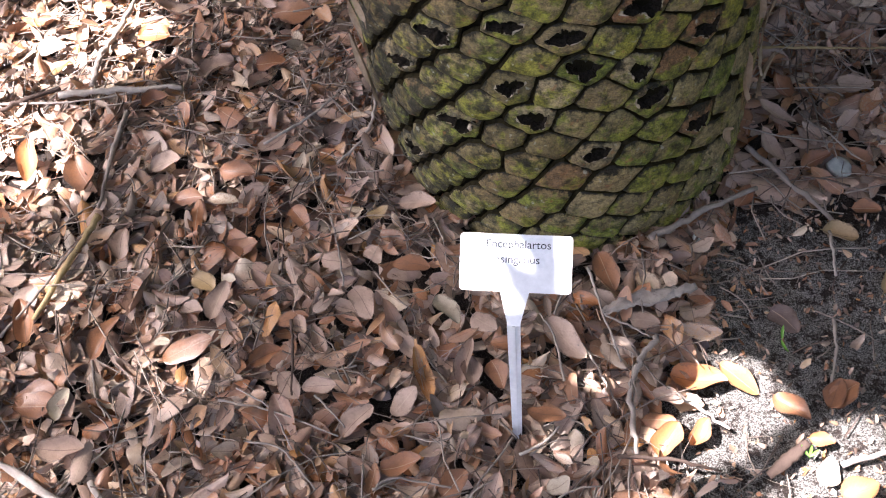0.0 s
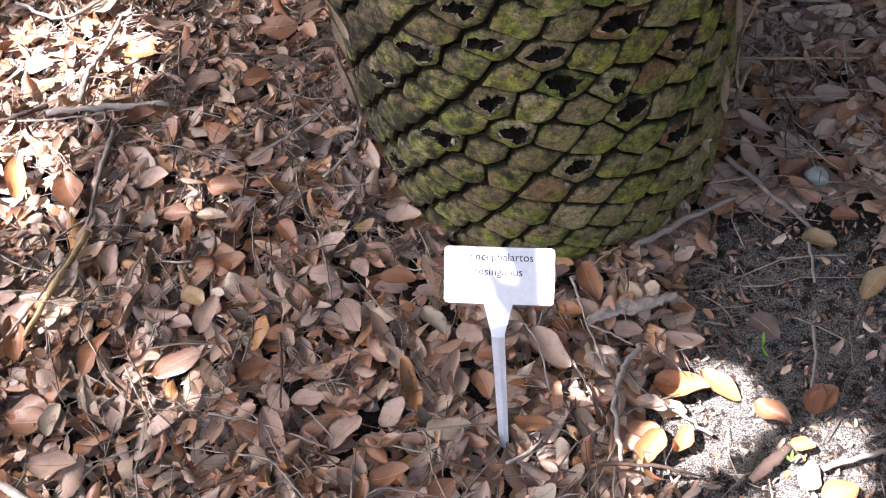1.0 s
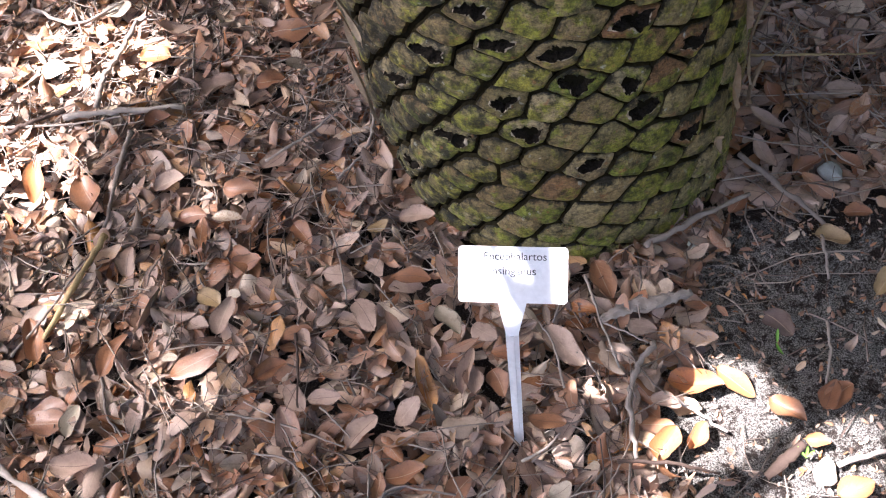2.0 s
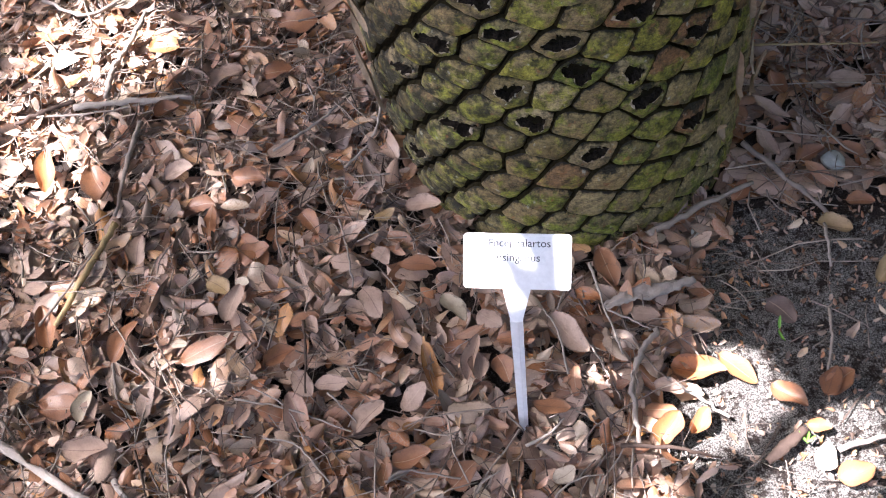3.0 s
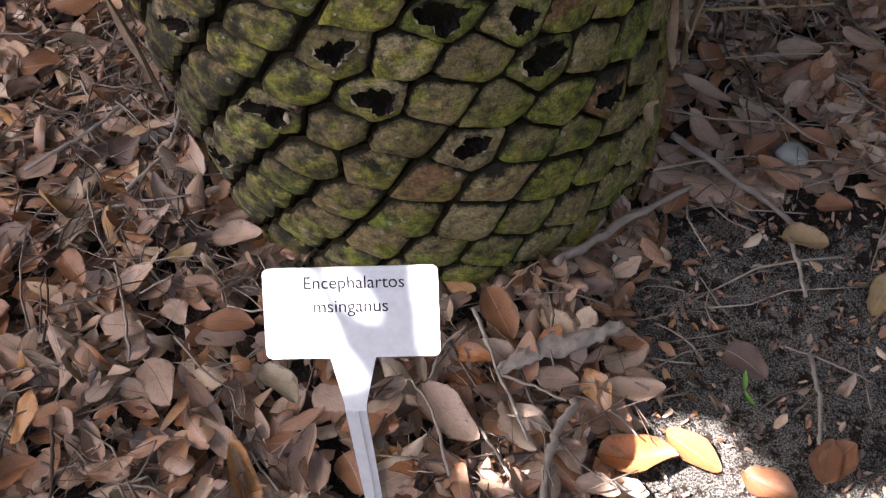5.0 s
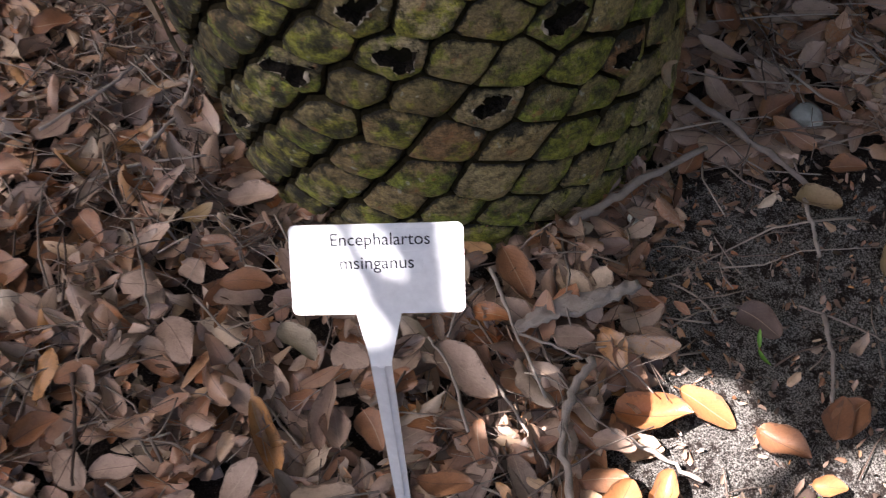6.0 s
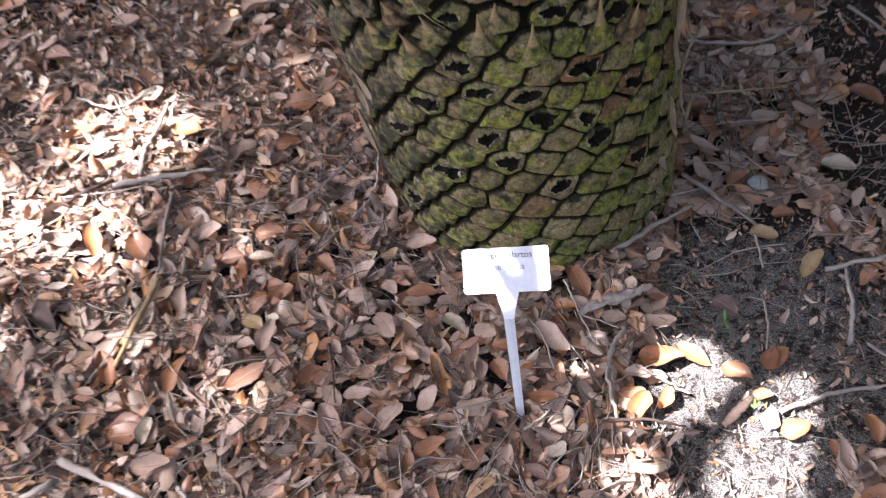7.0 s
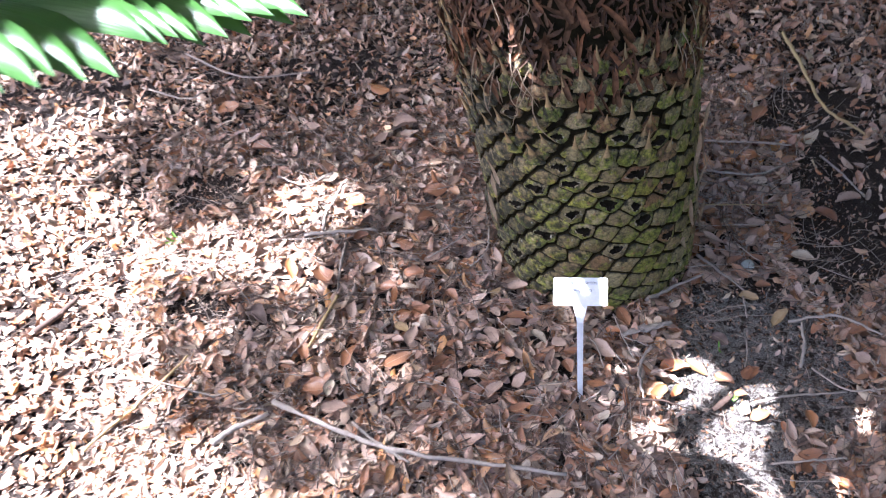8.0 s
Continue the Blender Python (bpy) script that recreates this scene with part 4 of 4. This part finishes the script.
        mats += [3 if n >= 21 else 0 for n in range(len(more))]
    return verts, faces, mats, edges


def leaf_base(kind, seed, walls):
    v, f, mi, edges = scale_grid(kind, np.random.default_rng(seed), walls)
    return mesh_from("leaf_base", v, f, [M_SCALE, M_HOLLOW_SHADE, M_RIM, M_SPIKE, M_MARGIN], edges, True, mi)


def trunk_pose(theta, z, sink=0.0, tilt=0.0, spin=0.0, size=1.0):
    """Pose on the trunk's side: x across, y up, z out."""
    a = radians(theta)
    out = Vector((math.sin(a), -math.cos(a), 0.0))
    slope = (radius_at(z + 0.03) - radius_at(z - 0.03)) / 0.06
    up = (SLANT + out * slope).normalized()
    out = (out - up * out.dot(up)).normalized()
    side = up.cross(out)
    m = Matrix((side, up, out)).transposed().to_4x4()
    m.translation = axis_at(z) + Vector((math.sin(a), -math.cos(a), 0.0)) * (radius_at(z) - sink)
    return m @ pose(0, 0, 0, tilt, 0, spin) @ Matrix.Scale(size, 4)


cycad = tagged(new("cycad"), "thick cycad trunk with mossy diamond leaf bases, standing in leaf litter", "cycad")

core_v = []
for z in np.linspace(-0.06, 0.9, 40):
    c = axis_at(z)
    for k in range(64):
        a = 2 * math.pi * k / 64
        r = radius_at(z) - 0.021 + 0.003 * noise.noise(Vector((math.cos(a) * 6, math.sin(a) * 6, z * 25)))
        core_v.append((c.x + r * math.cos(a), c.y + r * math.sin(a), z))
core_f = grid_faces(40, 64, 0, True)
core_f.append(tuple(range(39 * 64, 40 * 64)))
trunk = put("trunk", mesh_from("trunk", core_v, core_f, [M_CORE]), cycad, "dark mossy stem, with the shade between leaf bases in its colour")

HOLES = [(-32.5, 0.344), (-48.1, 0.313), (-14.2, 0.369), (-16.5, 0.283), (-32.3, 0.215), (-12.1, 0.235), (-1.5, 0.350), (15.8, 0.372), (1.9, 0.306), (14.9, 0.290),
         (32.8, 0.300), (18.7, 0.233), (32.8, 0.162), (3.2, 0.174), (-49.5, 0.268), (-19.0, 0.413), (-18.5, 0.488), (11.1, 0.487), (28.6, 0.436)]
POINTED = [(-24.8, 0.471), (3.2, 0.426), (9.9, 0.369), (3.2, 0.470), (21.2, 0.413), (-45.0, 0.490), (-34.0, 0.496), (-7.2, 0.485), (22.7, 0.482), (33.6, 0.403)]
SEEN = [(-21.0, 0.340), (-10.7, 0.328), (-4.9, 0.281), (6.0, 0.266), (-1.0, 0.233), (9.2, 0.214), (21.2, 0.186), (-20.6, 0.209), (-8.4, 0.203), (14.0, 0.166), (24.6, 0.148),
        (-14.2, 0.168), (-5.6, 0.152), (8.4, 0.137), (18.4, 0.112), (25.8, 0.283), (30.0, 0.231), (-36.9, 0.266), (-28.5, 0.375), (-7.0, 0.395), (21.6, 0.337)]
srng = np.random.default_rng(5)


def nearest(theta, z, places):
    """The place within half a leaf base of a point on the trunk, or None."""
    best = min(places, key=lambda p: math.hypot((p[0] - theta) / 6.3, (p[1] - z) / 0.024))
    return best if math.hypot((best[0] - theta) / 6.3, (best[1] - z) / 0.024) < 0.85 else None


LONG, STRETCH = Vector((0.985, 0.17)), 0.66
rest_v, rest_f, rest_m, rest_u = [], [], [], []
stands = {}
for i in range(-40, 41):
    for j in range(-40, 41):
        theta, z = START[0] + i * ROW[0] + j * STEP[0], START[1] + i * ROW[1] + j * STEP[1]
        if -205 < theta < 205 and -0.13 < z < 0.76:
            hole, tip, seen = (nearest(theta, z, some) for some in (HOLES, POINTED, SEEN))
            kind = "hollow" if hole else "spike" if tip or (z > 0.42 and srng.random() < min(0.8, (z - 0.38) * 6)) else "hollow" if not seen and srng.random() < 0.05 else "plain"
            where = hole or tip or seen or (theta, z)
            stands[i, j] = (theta + 0.7 * (where[0] - theta) + srng.normal(0, 0.35), z + 0.7 * (where[1] - z) + srng.normal(0, 0.0015), kind)
for n, ((i, j), (theta, z, kind)) in enumerate(sorted(stands.items())):
    if not (-180 < theta < 180 and -0.05 < z < 0.68):
        continue
    wide = radians(1) * radius_at(z)

    def way(di, dj):
        t2, z2 = stands[i + di, j + dj][:2] if (i + di, j + dj) in stands else (theta + di * ROW[0] + dj * STEP[0], z + di * ROW[1] + dj * STEP[1])
        return Vector(((t2 - theta) * wide, z2 - z))

    # each leaf base fills the room between its six neighbours, in cells drawn out along LONG
    walls = []
    for di, dj in ((1, 0), (0, 1), (-1, 1), (-1, 0), (0, -1), (1, -1)):
        d = way(di, dj)
        d = d - LONG * (d.dot(LONG) * (1 - STRETCH ** 2))
        walls.append(tuple(d * 2 / d.dot(way(di, dj))))
    me = leaf_base(kind, 100 + n, walls)
    m = trunk_pose(theta, z, srng.uniform(0.0085, 0.0105), srng.normal(-1.5, 2) + 6 * min(1.0, max(0.0, (-theta - 8) / 25)), srng.normal(0, 1.5), 1.0 if z < 0.45 else 0.86)
    if -92 < theta < 92:
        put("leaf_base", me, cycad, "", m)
    else:
        at = len(rest_v)
        rest_v += [m @ v.co for v in me.vertices]
        rest_u += [(0.5, 0.4)] * len(me.vertices)
        rest_f += [tuple(at + k for k in p.vertices) for p in me.polygons]
        rest_m += [p.material_index for p in me.polygons]
back = put("leaf_base_rest", mesh_from("leaf_base_rest", rest_v, rest_f, [M_SCALE, M_HOLLOW_SHADE, M_RIM, M_SPIKE, M_MARGIN], rest_u, True, rest_m), cycad)
back["kind"] = "stuff"

# a felt of brown scraps round the top of the stem
felt = []
for k in range(1500):
    v, f, u = leaf_shape(srng.uniform(0.018, 0.05), srng.uniform(0.005, 0.013), srng.normal(0.5, 0.5), srng.normal(0.05, 0.15), srng.normal(0, 0.9), 0.1, 6, 3, k, 0.8)
    m = trunk_pose(srng.uniform(-140, 140), 0.59 + 0.26 * srng.random(), 0.018 - 0.016 * srng.random(), srng.normal(-4, 20), srng.normal(0, 45))
    felt.append((np.array([m @ Vector(p) for p in v]), np.array(f), u))
fv, ff, fu = joined(felt)
felt = put("cataphyll_felt", mesh_from("cataphyll_felt", fv, ff, [M_FELT], fu), cycad, "matted brown scraps below the crown")
felt["kind"] = "stuff"

# brown cataphylls and loose fibres below the crown
for k in range(270):
    theta, z = srng.uniform(-110, 110), 0.575 + 0.28 * srng.random() ** 1.2
    v, f, u = leaf_shape(srng.uniform(0.035, 0.085), srng.uniform(0.006, 0.018), srng.normal(0.5, 0.5), srng.normal(0.1, 0.15), srng.normal(0, 0.9), 0.14, 8, 5, k, srng.uniform(0.55, 0.8))
    material = (M_CATAPHYLL, M_DARK_SCRAP, M_DARK_SCRAP, M_CATAPHYLL, M_DARK_SCRAP, M_DARK_SCRAP)[k % 6]
    put("cataphyll", mesh_from("cataphyll", v, f, [material], u), cycad, "", trunk_pose(theta, z, 0.012 - 0.02 * srng.random(), srng.normal(-5, 16), srng.normal(0, 32)))
for k in range(34):
    theta, z = (srng.uniform(-100, 100), srng.uniform(0.60, 0.86)) if k % 3 else (srng.normal(-30, 9), srng.uniform(0.6, 0.7))
    m = trunk_pose(theta, z, -0.006)
    down = srng.uniform(0.04, 0.14)
    pts = [m @ p for p in wiggle((0, 0, 0), (srng.normal(0, 0.035), -down, srng.uniform(-0.01, 0.03)), srng.normal(0, 0.012), 0.0012, 8, 0.012, srng)]
    v, f = tube(pts, np.linspace(0.0016, 0.0006, 8), 5)
    put("hanging_fibre", mesh_from("hanging_fibre", v, f, [M_FIBRE]), cycad)

for theta, z, long, lean in ((52, 0.33, 0.20, 6), (57, 0.24, 0.15, -4), (47, 0.20, 0.12, 9), (63, 0.36, 0.18, 2), (60, 0.15, 0.11, 12), (-58, 0.30, 0.10, -8), (-63, 0.22, 0.12, 5), (-55, 0.36, 0.09, 14), (40, 0.14, 0.07, 20)):
    v, f, u = leaf_shape(long, srng.uniform(0.012, 0.024), srng.normal(0.6, 0.3), srng.normal(0.06, 0.06), srng.normal(0, 1.0), 0.1, 10, 5, theta, srng.uniform(0.6, 1.0))
    put("dry_strip", mesh_from("dry_strip", v, f, [M_FIBRE], u), cycad, "greyish dry strip of old leaf stalk", trunk_pose(theta, z, -0.008, srng.normal(4, 5), lean))


# ---- fronds ----
def bezier(p0, p1, p2, p3, n):
    a, b, c, d = (Vector(p) for p in (p0, p1, p2, p3))
    return [a * (1 - t) ** 3 + b * 3 * t * (1 - t) ** 2 + c * 3 * t * t * (1 - t) + d * t ** 3 for t in (k / (n - 1) for k in range(n))]


def frond(line, leaflet, start, label):
    """An arching pinnate frond along a line: a stalk with two rows of leaflets that point forwards."""
    thing = tagged(new("cycad_frond"), label, "frond")
    N = len(line)
    v, f = tube(line, np.linspace(0.012, 0.003, N), 8)
    put("stalk", mesh_from("stalk", v, f, [M_RACHIS]), thing, "yellow-green frond stalk")
    total = sum((line[i + 1] - line[i]).length for i in range(N - 1))
    count = int(total * (1 - start) / 0.024)
    r = np.random.default_rng(3)
    for i in range(count):
        s = start + (1 - start) * (i + 0.5) / count
        at = s * (N - 1)
        k = min(int(at), N - 2)
        q = line[k].lerp(line[k + 1], at - k)
        along = (line[k + 1] - line[k]).normalized()
        right = along.cross(Vector((0, 0, 1))).normalized()
        upv = right.cross(along).normalized()
        size = leaflet * (0.6 + 0.4 * math.sin(math.pi * min(1.0, 0.25 + 0.7 * (1 - s)))) * r.uniform(0.94, 1.06)
        for sign in (-1, 1):
            d = (right * sign * 0.95 + along * r.normal(0.5, 0.03) + upv * r.normal(0.0, 0.04)).normalized()
            nrm = (upv - d * upv.dot(d)).normalized()
            wide = d.cross(nrm)
            nrm = (nrm + wide * 0.6 * sign).normalized()
            wide = d.cross(nrm)
            verts, uv = [], []
            for row in range(10):
                t = row / 9
                half = 0.030 * (size / 0.24) * min(1.0, 0.4 + 2.2 * t) * max(0.0, 1 - t ** 2.6) ** 0.85 + 0.0005
                c = q + d * (size * t) - (along * 0.36 + upv * 0.15) * (size * t ** 2.8)
                level = Vector((0.0, -0.45, 0.89))  # the leaflets twist flat towards their tips
                n_here = nrm.lerp((level - d * level.dot(d)).normalized(), min(1.0, 1.6 * t * t)).normalized()
                w_here = d.cross(n_here)
                for w in (-1, -0.5, 0, 0.5, 1):
                    verts.append(c + w_here * (half * w) - n_here * (0.3 * half * w * w))
                    uv.append((0.5 + 0.5 * w, t))
            put("leaflet", mesh_from("leaflet", verts, grid_faces(10, 5), [M_FROND], uv), thing)


frond(bezier((-1.55, -1.75, -0.03), (-1.603, -1.56, 1.704), (-0.874, -0.893, 2.094), (-0.362, 0.719, 1.063), 40)[:38], 0.29, 0.42, "glossy green cycad frond arching over the litter")


# ---- an unseen oak added overhead, whose gapped crown shades the ground ----
# Sun patches wanted on the ground; the crown is left open above them.
LIT = [
    [(0.408, 0.655), (0.475, 0.63), (0.475, 0.59), (0.53, 0.565), (0.60, 0.535), (0.55, 0.44), (0.50, 0.36), (0.55, 0.1), (0.57, -0.45), (0.43, -0.45), (0.43, -0.15), (0.45, 0.0), (0.458, 0.18), (0.36, 0.20), (0.39, 0.37), (0.39, 0.44), (0.435, 0.50), (0.40, 0.52), (0.37, 0.49), (0.32, 0.50), (0.315, 0.525), (0.34, 0.545), (0.372, 0.585)],
    [(0.30, 0.465), (0.335, 0.46), (0.37, 0.42), (0.35, 0.38), (0.31, 0.40)], [(0.24, 0.44), (0.28, 0.445), (0.29, 0.41), (0.26, 0.405)], [(0.30, 0.35), (0.335, 0.345), (0.33, 0.30), (0.29, 0.31)],
    [(-0.60, 1.40), (-0.50, 1.43), (-0.40, 1.43), (-0.36, 1.33), (-0.39, 1.27), (-0.57, 1.28)],
    [(-0.82, 1.29), (-0.66, 1.25), (-0.56, 1.19), (-0.50, 1.12), (-0.51, 1.04), (-0.58, 1.05), (-0.68, 1.13), (-0.80, 1.12), (-0.90, 1.15), (-0.92, 1.24)],
    [(-2.3, 2.03), (-1.5, 2.03), (-1.15, 2.01), (-1.18, 1.93), (-1.35, 1.89), (-1.26, 1.81), (-1.33, 1.70), (-1.23, 1.56), (-1.05, 1.42), (-0.98, 1.28),
     (-0.90, 1.15), (-0.98, 1.06), (-0.97, 0.96), (-0.92, 0.89), (-0.96, 0.80), (-0.84, 0.73), (-0.94, 0.64), (-2.3, 0.67)],
    [(-1.9, 0.59), (-1.06, 0.56), (-0.80, 0.55), (-0.68, 0.47), (-0.58, 0.36), (-0.3, 0.0), (-1.9, 0.0)],
    [(0.745, 0.455), (0.775, 0.43), (0.768, 0.36), (0.752, 0.37)], [(0.65, 0.31), (0.668, 0.30), (0.66, 0.23), (0.642, 0.23)],
]
# slits of light that fall on the plant label, in shares of its width and height
for slit in ([(-0.1, 0.0), (0.25, 0.0), (0.27, 0.15), (0.45, 1.0), (0.56, 1.2), (0.38, 1.25), (-0.1, 1.05)], [(0.35, -0.02), (0.47, -0.02), (0.64, 0.5), (0.58, 0.6), (0.43, 0.3)], [(0.90, -0.02), (1.1, -0.02), (1.1, 1.05), (0.93, 1.05)]):
    LIT.append([(0.292 + 0.118 * u - 0.034 * v, 0.661 - 0.020 * u - 0.042 * v) for u, v in slit])

# a fleck of sun on the brown scraps of the trunk
spot = trunk_pose(-32, 0.69).translation
spot = spot - SUN * (spot.z / SUN.z)
LIT.append([(spot.x + 0.045 * math.cos(a), spot.y + 0.03 * math.sin(a)) for a in (0.2, 1.3, 2.6, 3.9, 5.2)])


def inside(x, y, poly):
    hit, j = False, len(poly) - 1
    for i, (xi, yi) in enumerate(poly):
        xj, yj = poly[j]
        if (yi > y) != (yj > y) and x < (xj - xi) * (y - yi) / (yj - yi) + xi:
            hit = not hit
        j = i
    return hit


def open_to_sun(x, y):
    if y > 0.36 and abs((x - 0.405) * 0.707 - (y - 0.475) * 0.707 - 0.4 * max(0.0, y - 0.5)) < 0.03 and x + y > 0.75:
        return False  # a shadow band set across the sand; crown leaves stay above it
    return any(inside(x, y, p) for p in LIT)


def touches_sun(m, L, W):
    """Whether a leaf's shadow would fall on a sunny place."""
    ends = [m @ Vector(p) for p in ((0, 0, 0), (0, -L / 2, 0), (0, L / 2, 0), (0.8 * W, 0, 0), (-0.8 * W, 0, 0), (0, -L / 4, 0), (0, L / 4, 0), (0.5 * W, L / 4, 0), (-0.5 * W, L / 4, 0))]
    return any(open_to_sun(*(p - SUN * (p.z / SUN.z)).xy) for p in ends)


def oak(count=104000):
    thing = tagged(new("shade_oak"), "unseen spreading live oak, added so its dense crown shades the litter", "tree")
    rng = np.random.default_rng(21)
    verts, faces = [], []
    for _ in range(count):
        x, y = rng.uniform(-3.2, 4.0), rng.uniform(-1.6, 5.2)
        off = math.hypot((x - 0.3) / (2.7 if x < 0.3 else 3.4), (y - 1.5) / (2.7 if y < 1.5 else 3.3))
        if off > 0.85 + 0.25 * noise.noise(Vector((x * 1.3, y * 1.3, 2.0))):
            continue
        thin = min(1.0, max(0.0, (x + 0.25 - 0.35 * min(1.0, max(0.0, (0.62 - y) / 0.2)) + 0.12 * noise.noise(Vector((x * 3, y * 3, 8.0)))) / 0.45, min(0.42, (y - 1.3) / 0.7) * min(1.0, max(0.1, (x + 1.3) / 0.6))))
        thin = min(thin, 0.28) if 0.3 < y < 0.58 and x < 0.3 else 1.0 if y < 0.2 and x > 0.0 else thin
        floor = 0.36 - 0.15 * min(1.0, max(0.0, (-0.6 - x) / 0.4))
        # crown thickened to keep this spot of litter in shade
        if math.hypot(x + 0.2, y - 0.62) < 0.13:
            floor = 0.5
        if rng.random() > floor + (1 - floor) * thin:
            continue
        h = rng.uniform(2.3, 3.1 + 0.5 * (1 - off)) + 6.0 * (1 - thin)
        c = Vector((x, y, 0)) + SUN * (h / SUN.z)
        m = pose(c.x, c.y, c.z, rng.normal(0, 25), rng.normal(0, 25), rng.uniform(0, 360))
        L, W = rng.uniform(0.08, 0.13), rng.uniform(0.03, 0.045)
        if touches_sun(m, L, W):
            L, W = 0.45 * L, 0.45 * W
            if touches_sun(m, L, W):
                continue
        at = len(verts)
        for px, py, pz in ((0, -L / 2, 0), (W, -L * 0.1, 0.008), (0.6 * W, L * 0.35, 0.006), (0, L / 2, 0), (-0.6 * W, L * 0.35, 0.006), (-W, -L * 0.1, 0.008)):
            verts.append(m @ Vector((px, py, pz)))
        faces += [(at, at + 1, at + 2, at + 3), (at, at + 3, at + 4, at + 5)]
    # unseen leaves added low at the far side and sideways, shutting off the sky
    for _ in range(13500):
        a = rng.uniform(-1.25, 2.1)
        low = noise.noise(Vector((a * 1.7, 3.0, 0.0)))
        r = 3.3 + 0.5 * noise.noise(Vector((a * 2.5, 0.0, 5.0))) + abs(rng.normal(0, 0.45))
        c = Vector((0.1 + r * math.cos(a) * 0.95, 1.2 + r * math.sin(a), 0.05 + (2.9 + 0.9 * low) * rng.random() ** 0.8))
        m = pose(c.x, c.y, c.z, rng.uniform(40, 140), rng.normal(0, 30), rng.uniform(0, 360))
        at = len(verts)
        L, W = rng.uniform(0.12, 0.2), rng.uniform(0.05, 0.08)
        for px, py, pz in ((0, -L / 2, 0), (W, -L * 0.1, 0.008), (0.6 * W, L * 0.35, 0.006), (0, L / 2, 0), (-0.6 * W, L * 0.35, 0.006), (-W, -L * 0.1, 0.008)):
            verts.append(m @ Vector((px, py, pz)))
        faces += [(at, at + 1, at + 2, at + 3), (at, at + 3, at + 4, at + 5)]
    # an added, unseen low spray of small leaves, for shadows with sharper edges
    low_v, low_f = [], []
    for k in range(21000):
        fine = k % 2
        x, y = (rng.uniform(0.22, 0.47), rng.uniform(0.54, 0.70)) if fine else (rng.uniform(0.12, 0.95), rng.uniform(0.12, 0.85))
        if not fine and x < 0.33 and rng.random() < 0.6:
            continue
        h = rng.uniform(1.5, 1.75)
        c = Vector((x, y, 0)) + SUN * (h / SUN.z)
        L, W = (rng.uniform(0.009, 0.02), rng.uniform(0.0025, 0.005)) if fine else (rng.uniform(0.018, 0.04), rng.uniform(0.004, 0.010))
        m = pose(c.x, c.y, c.z, rng.normal(0, 25), rng.normal(0, 25), rng.normal(20, 35))
        if touches_sun(m, L, W):
            continue
        at = len(low_v)
        for px, py in ((0, -L / 2), (W, 0), (0, L / 2), (-W, 0)):
            low_v.append(m @ Vector((px, py, 0)))
        low_f.append((at, at + 1, at + 2, at + 3))
    put("shade_spray", mesh_from("shade_spray", low_v, low_f, [M_OAKLEAF], None, False), thing, "unseen low spray of small leaves, added for sharp shadows")
    put("crown", mesh_from("crown", verts, faces, [M_OAKLEAF], None, False), thing, "unseen dense dark green oak leaves, gapped over set sun patches")
    root, fork = Vector((1.6, 5.4, -0.05)), Vector((1.1, 4.9, 2.3))
    v, f = tube([root, Vector((1.6, 5.38, 0.15)), Vector((1.4, 5.2, 1.2)), fork], [0.34, 0.26, 0.2, 0.17], 14)
    put("trunk", mesh_from("trunk", v, f, [M_OAKBARK]), thing, "unseen grey furrowed oak trunk")
    for k in range(9):
        end = Vector((-3.6 + 0.62 * k, rng.uniform(0.8, 3.0), rng.uniform(2.9, 3.3)))
        v, f = tube(wiggle(fork, end, rng.normal(0, 0.2), 0.04, 12, 0.25, rng), np.linspace(0.09, 0.015, 12), 8)
        put("limb", mesh_from("limb", v, f, [M_OAKBARK]), thing)


oak()


# ---- small things: stones, green shoots ----
def pebble(x, y, r, flat_by, seed):
    bm = bmesh.new()
    bmesh.ops.create_icosphere(bm, subdivisions=3, radius=r)
    for v in bm.verts:
        v.co *= 1 + 0.28 * noise.noise(v.co / r * 1.3 + Vector((seed, 0, 0)))
        v.co.z *= flat_by
    ob = part("stone", bm, M_STONE, None)
    ob.matrix_basis = pose(x, y, ground_z(x, y) + 0.016 + r * flat_by * 0.6, 0, 0, 40 * seed)
    return tagged(ob, "small pale grey flat stone among leaves", "stone", "stones")


pebble(0.650, 0.905, 0.0165, 0.35, 1)
pebble(0.438, 0.817, 0.010, 0.6, 2)
pebble(0.302, 0.665, 0.012, 0.5, 3)


def shoot(x, y, blades, size, seed):
    r = np.random.default_rng(seed)
    thing = tagged(new("green_shoot"), "tiny fresh green seedling in the litter", "seedling", "seedlings")
    for k in range(blades):
        a = r.uniform(0, 360)
        v, f, u = leaf_shape(size * r.uniform(0.7, 1.1), size * 0.2, 0.3, 0.12, 0.2, 0.02, 7, 5, k, 1.0)
        v[:, 1] += size * 0.45
        put("blade", mesh_from("blade", v, f, [M_GREEN], u), thing, "", pose(x, y, ground_z(x, y) + 0.012, r.uniform(15, 50), 0, a))


shoot(0.507, 0.655, 2, 0.024, 1)
shoot(-0.89, 1.26, 9, 0.05, 2)
shoot(-0.43, 0.945, 4, 0.03, 3)
shoot(0.50, 0.50, 3, 0.02, 4)
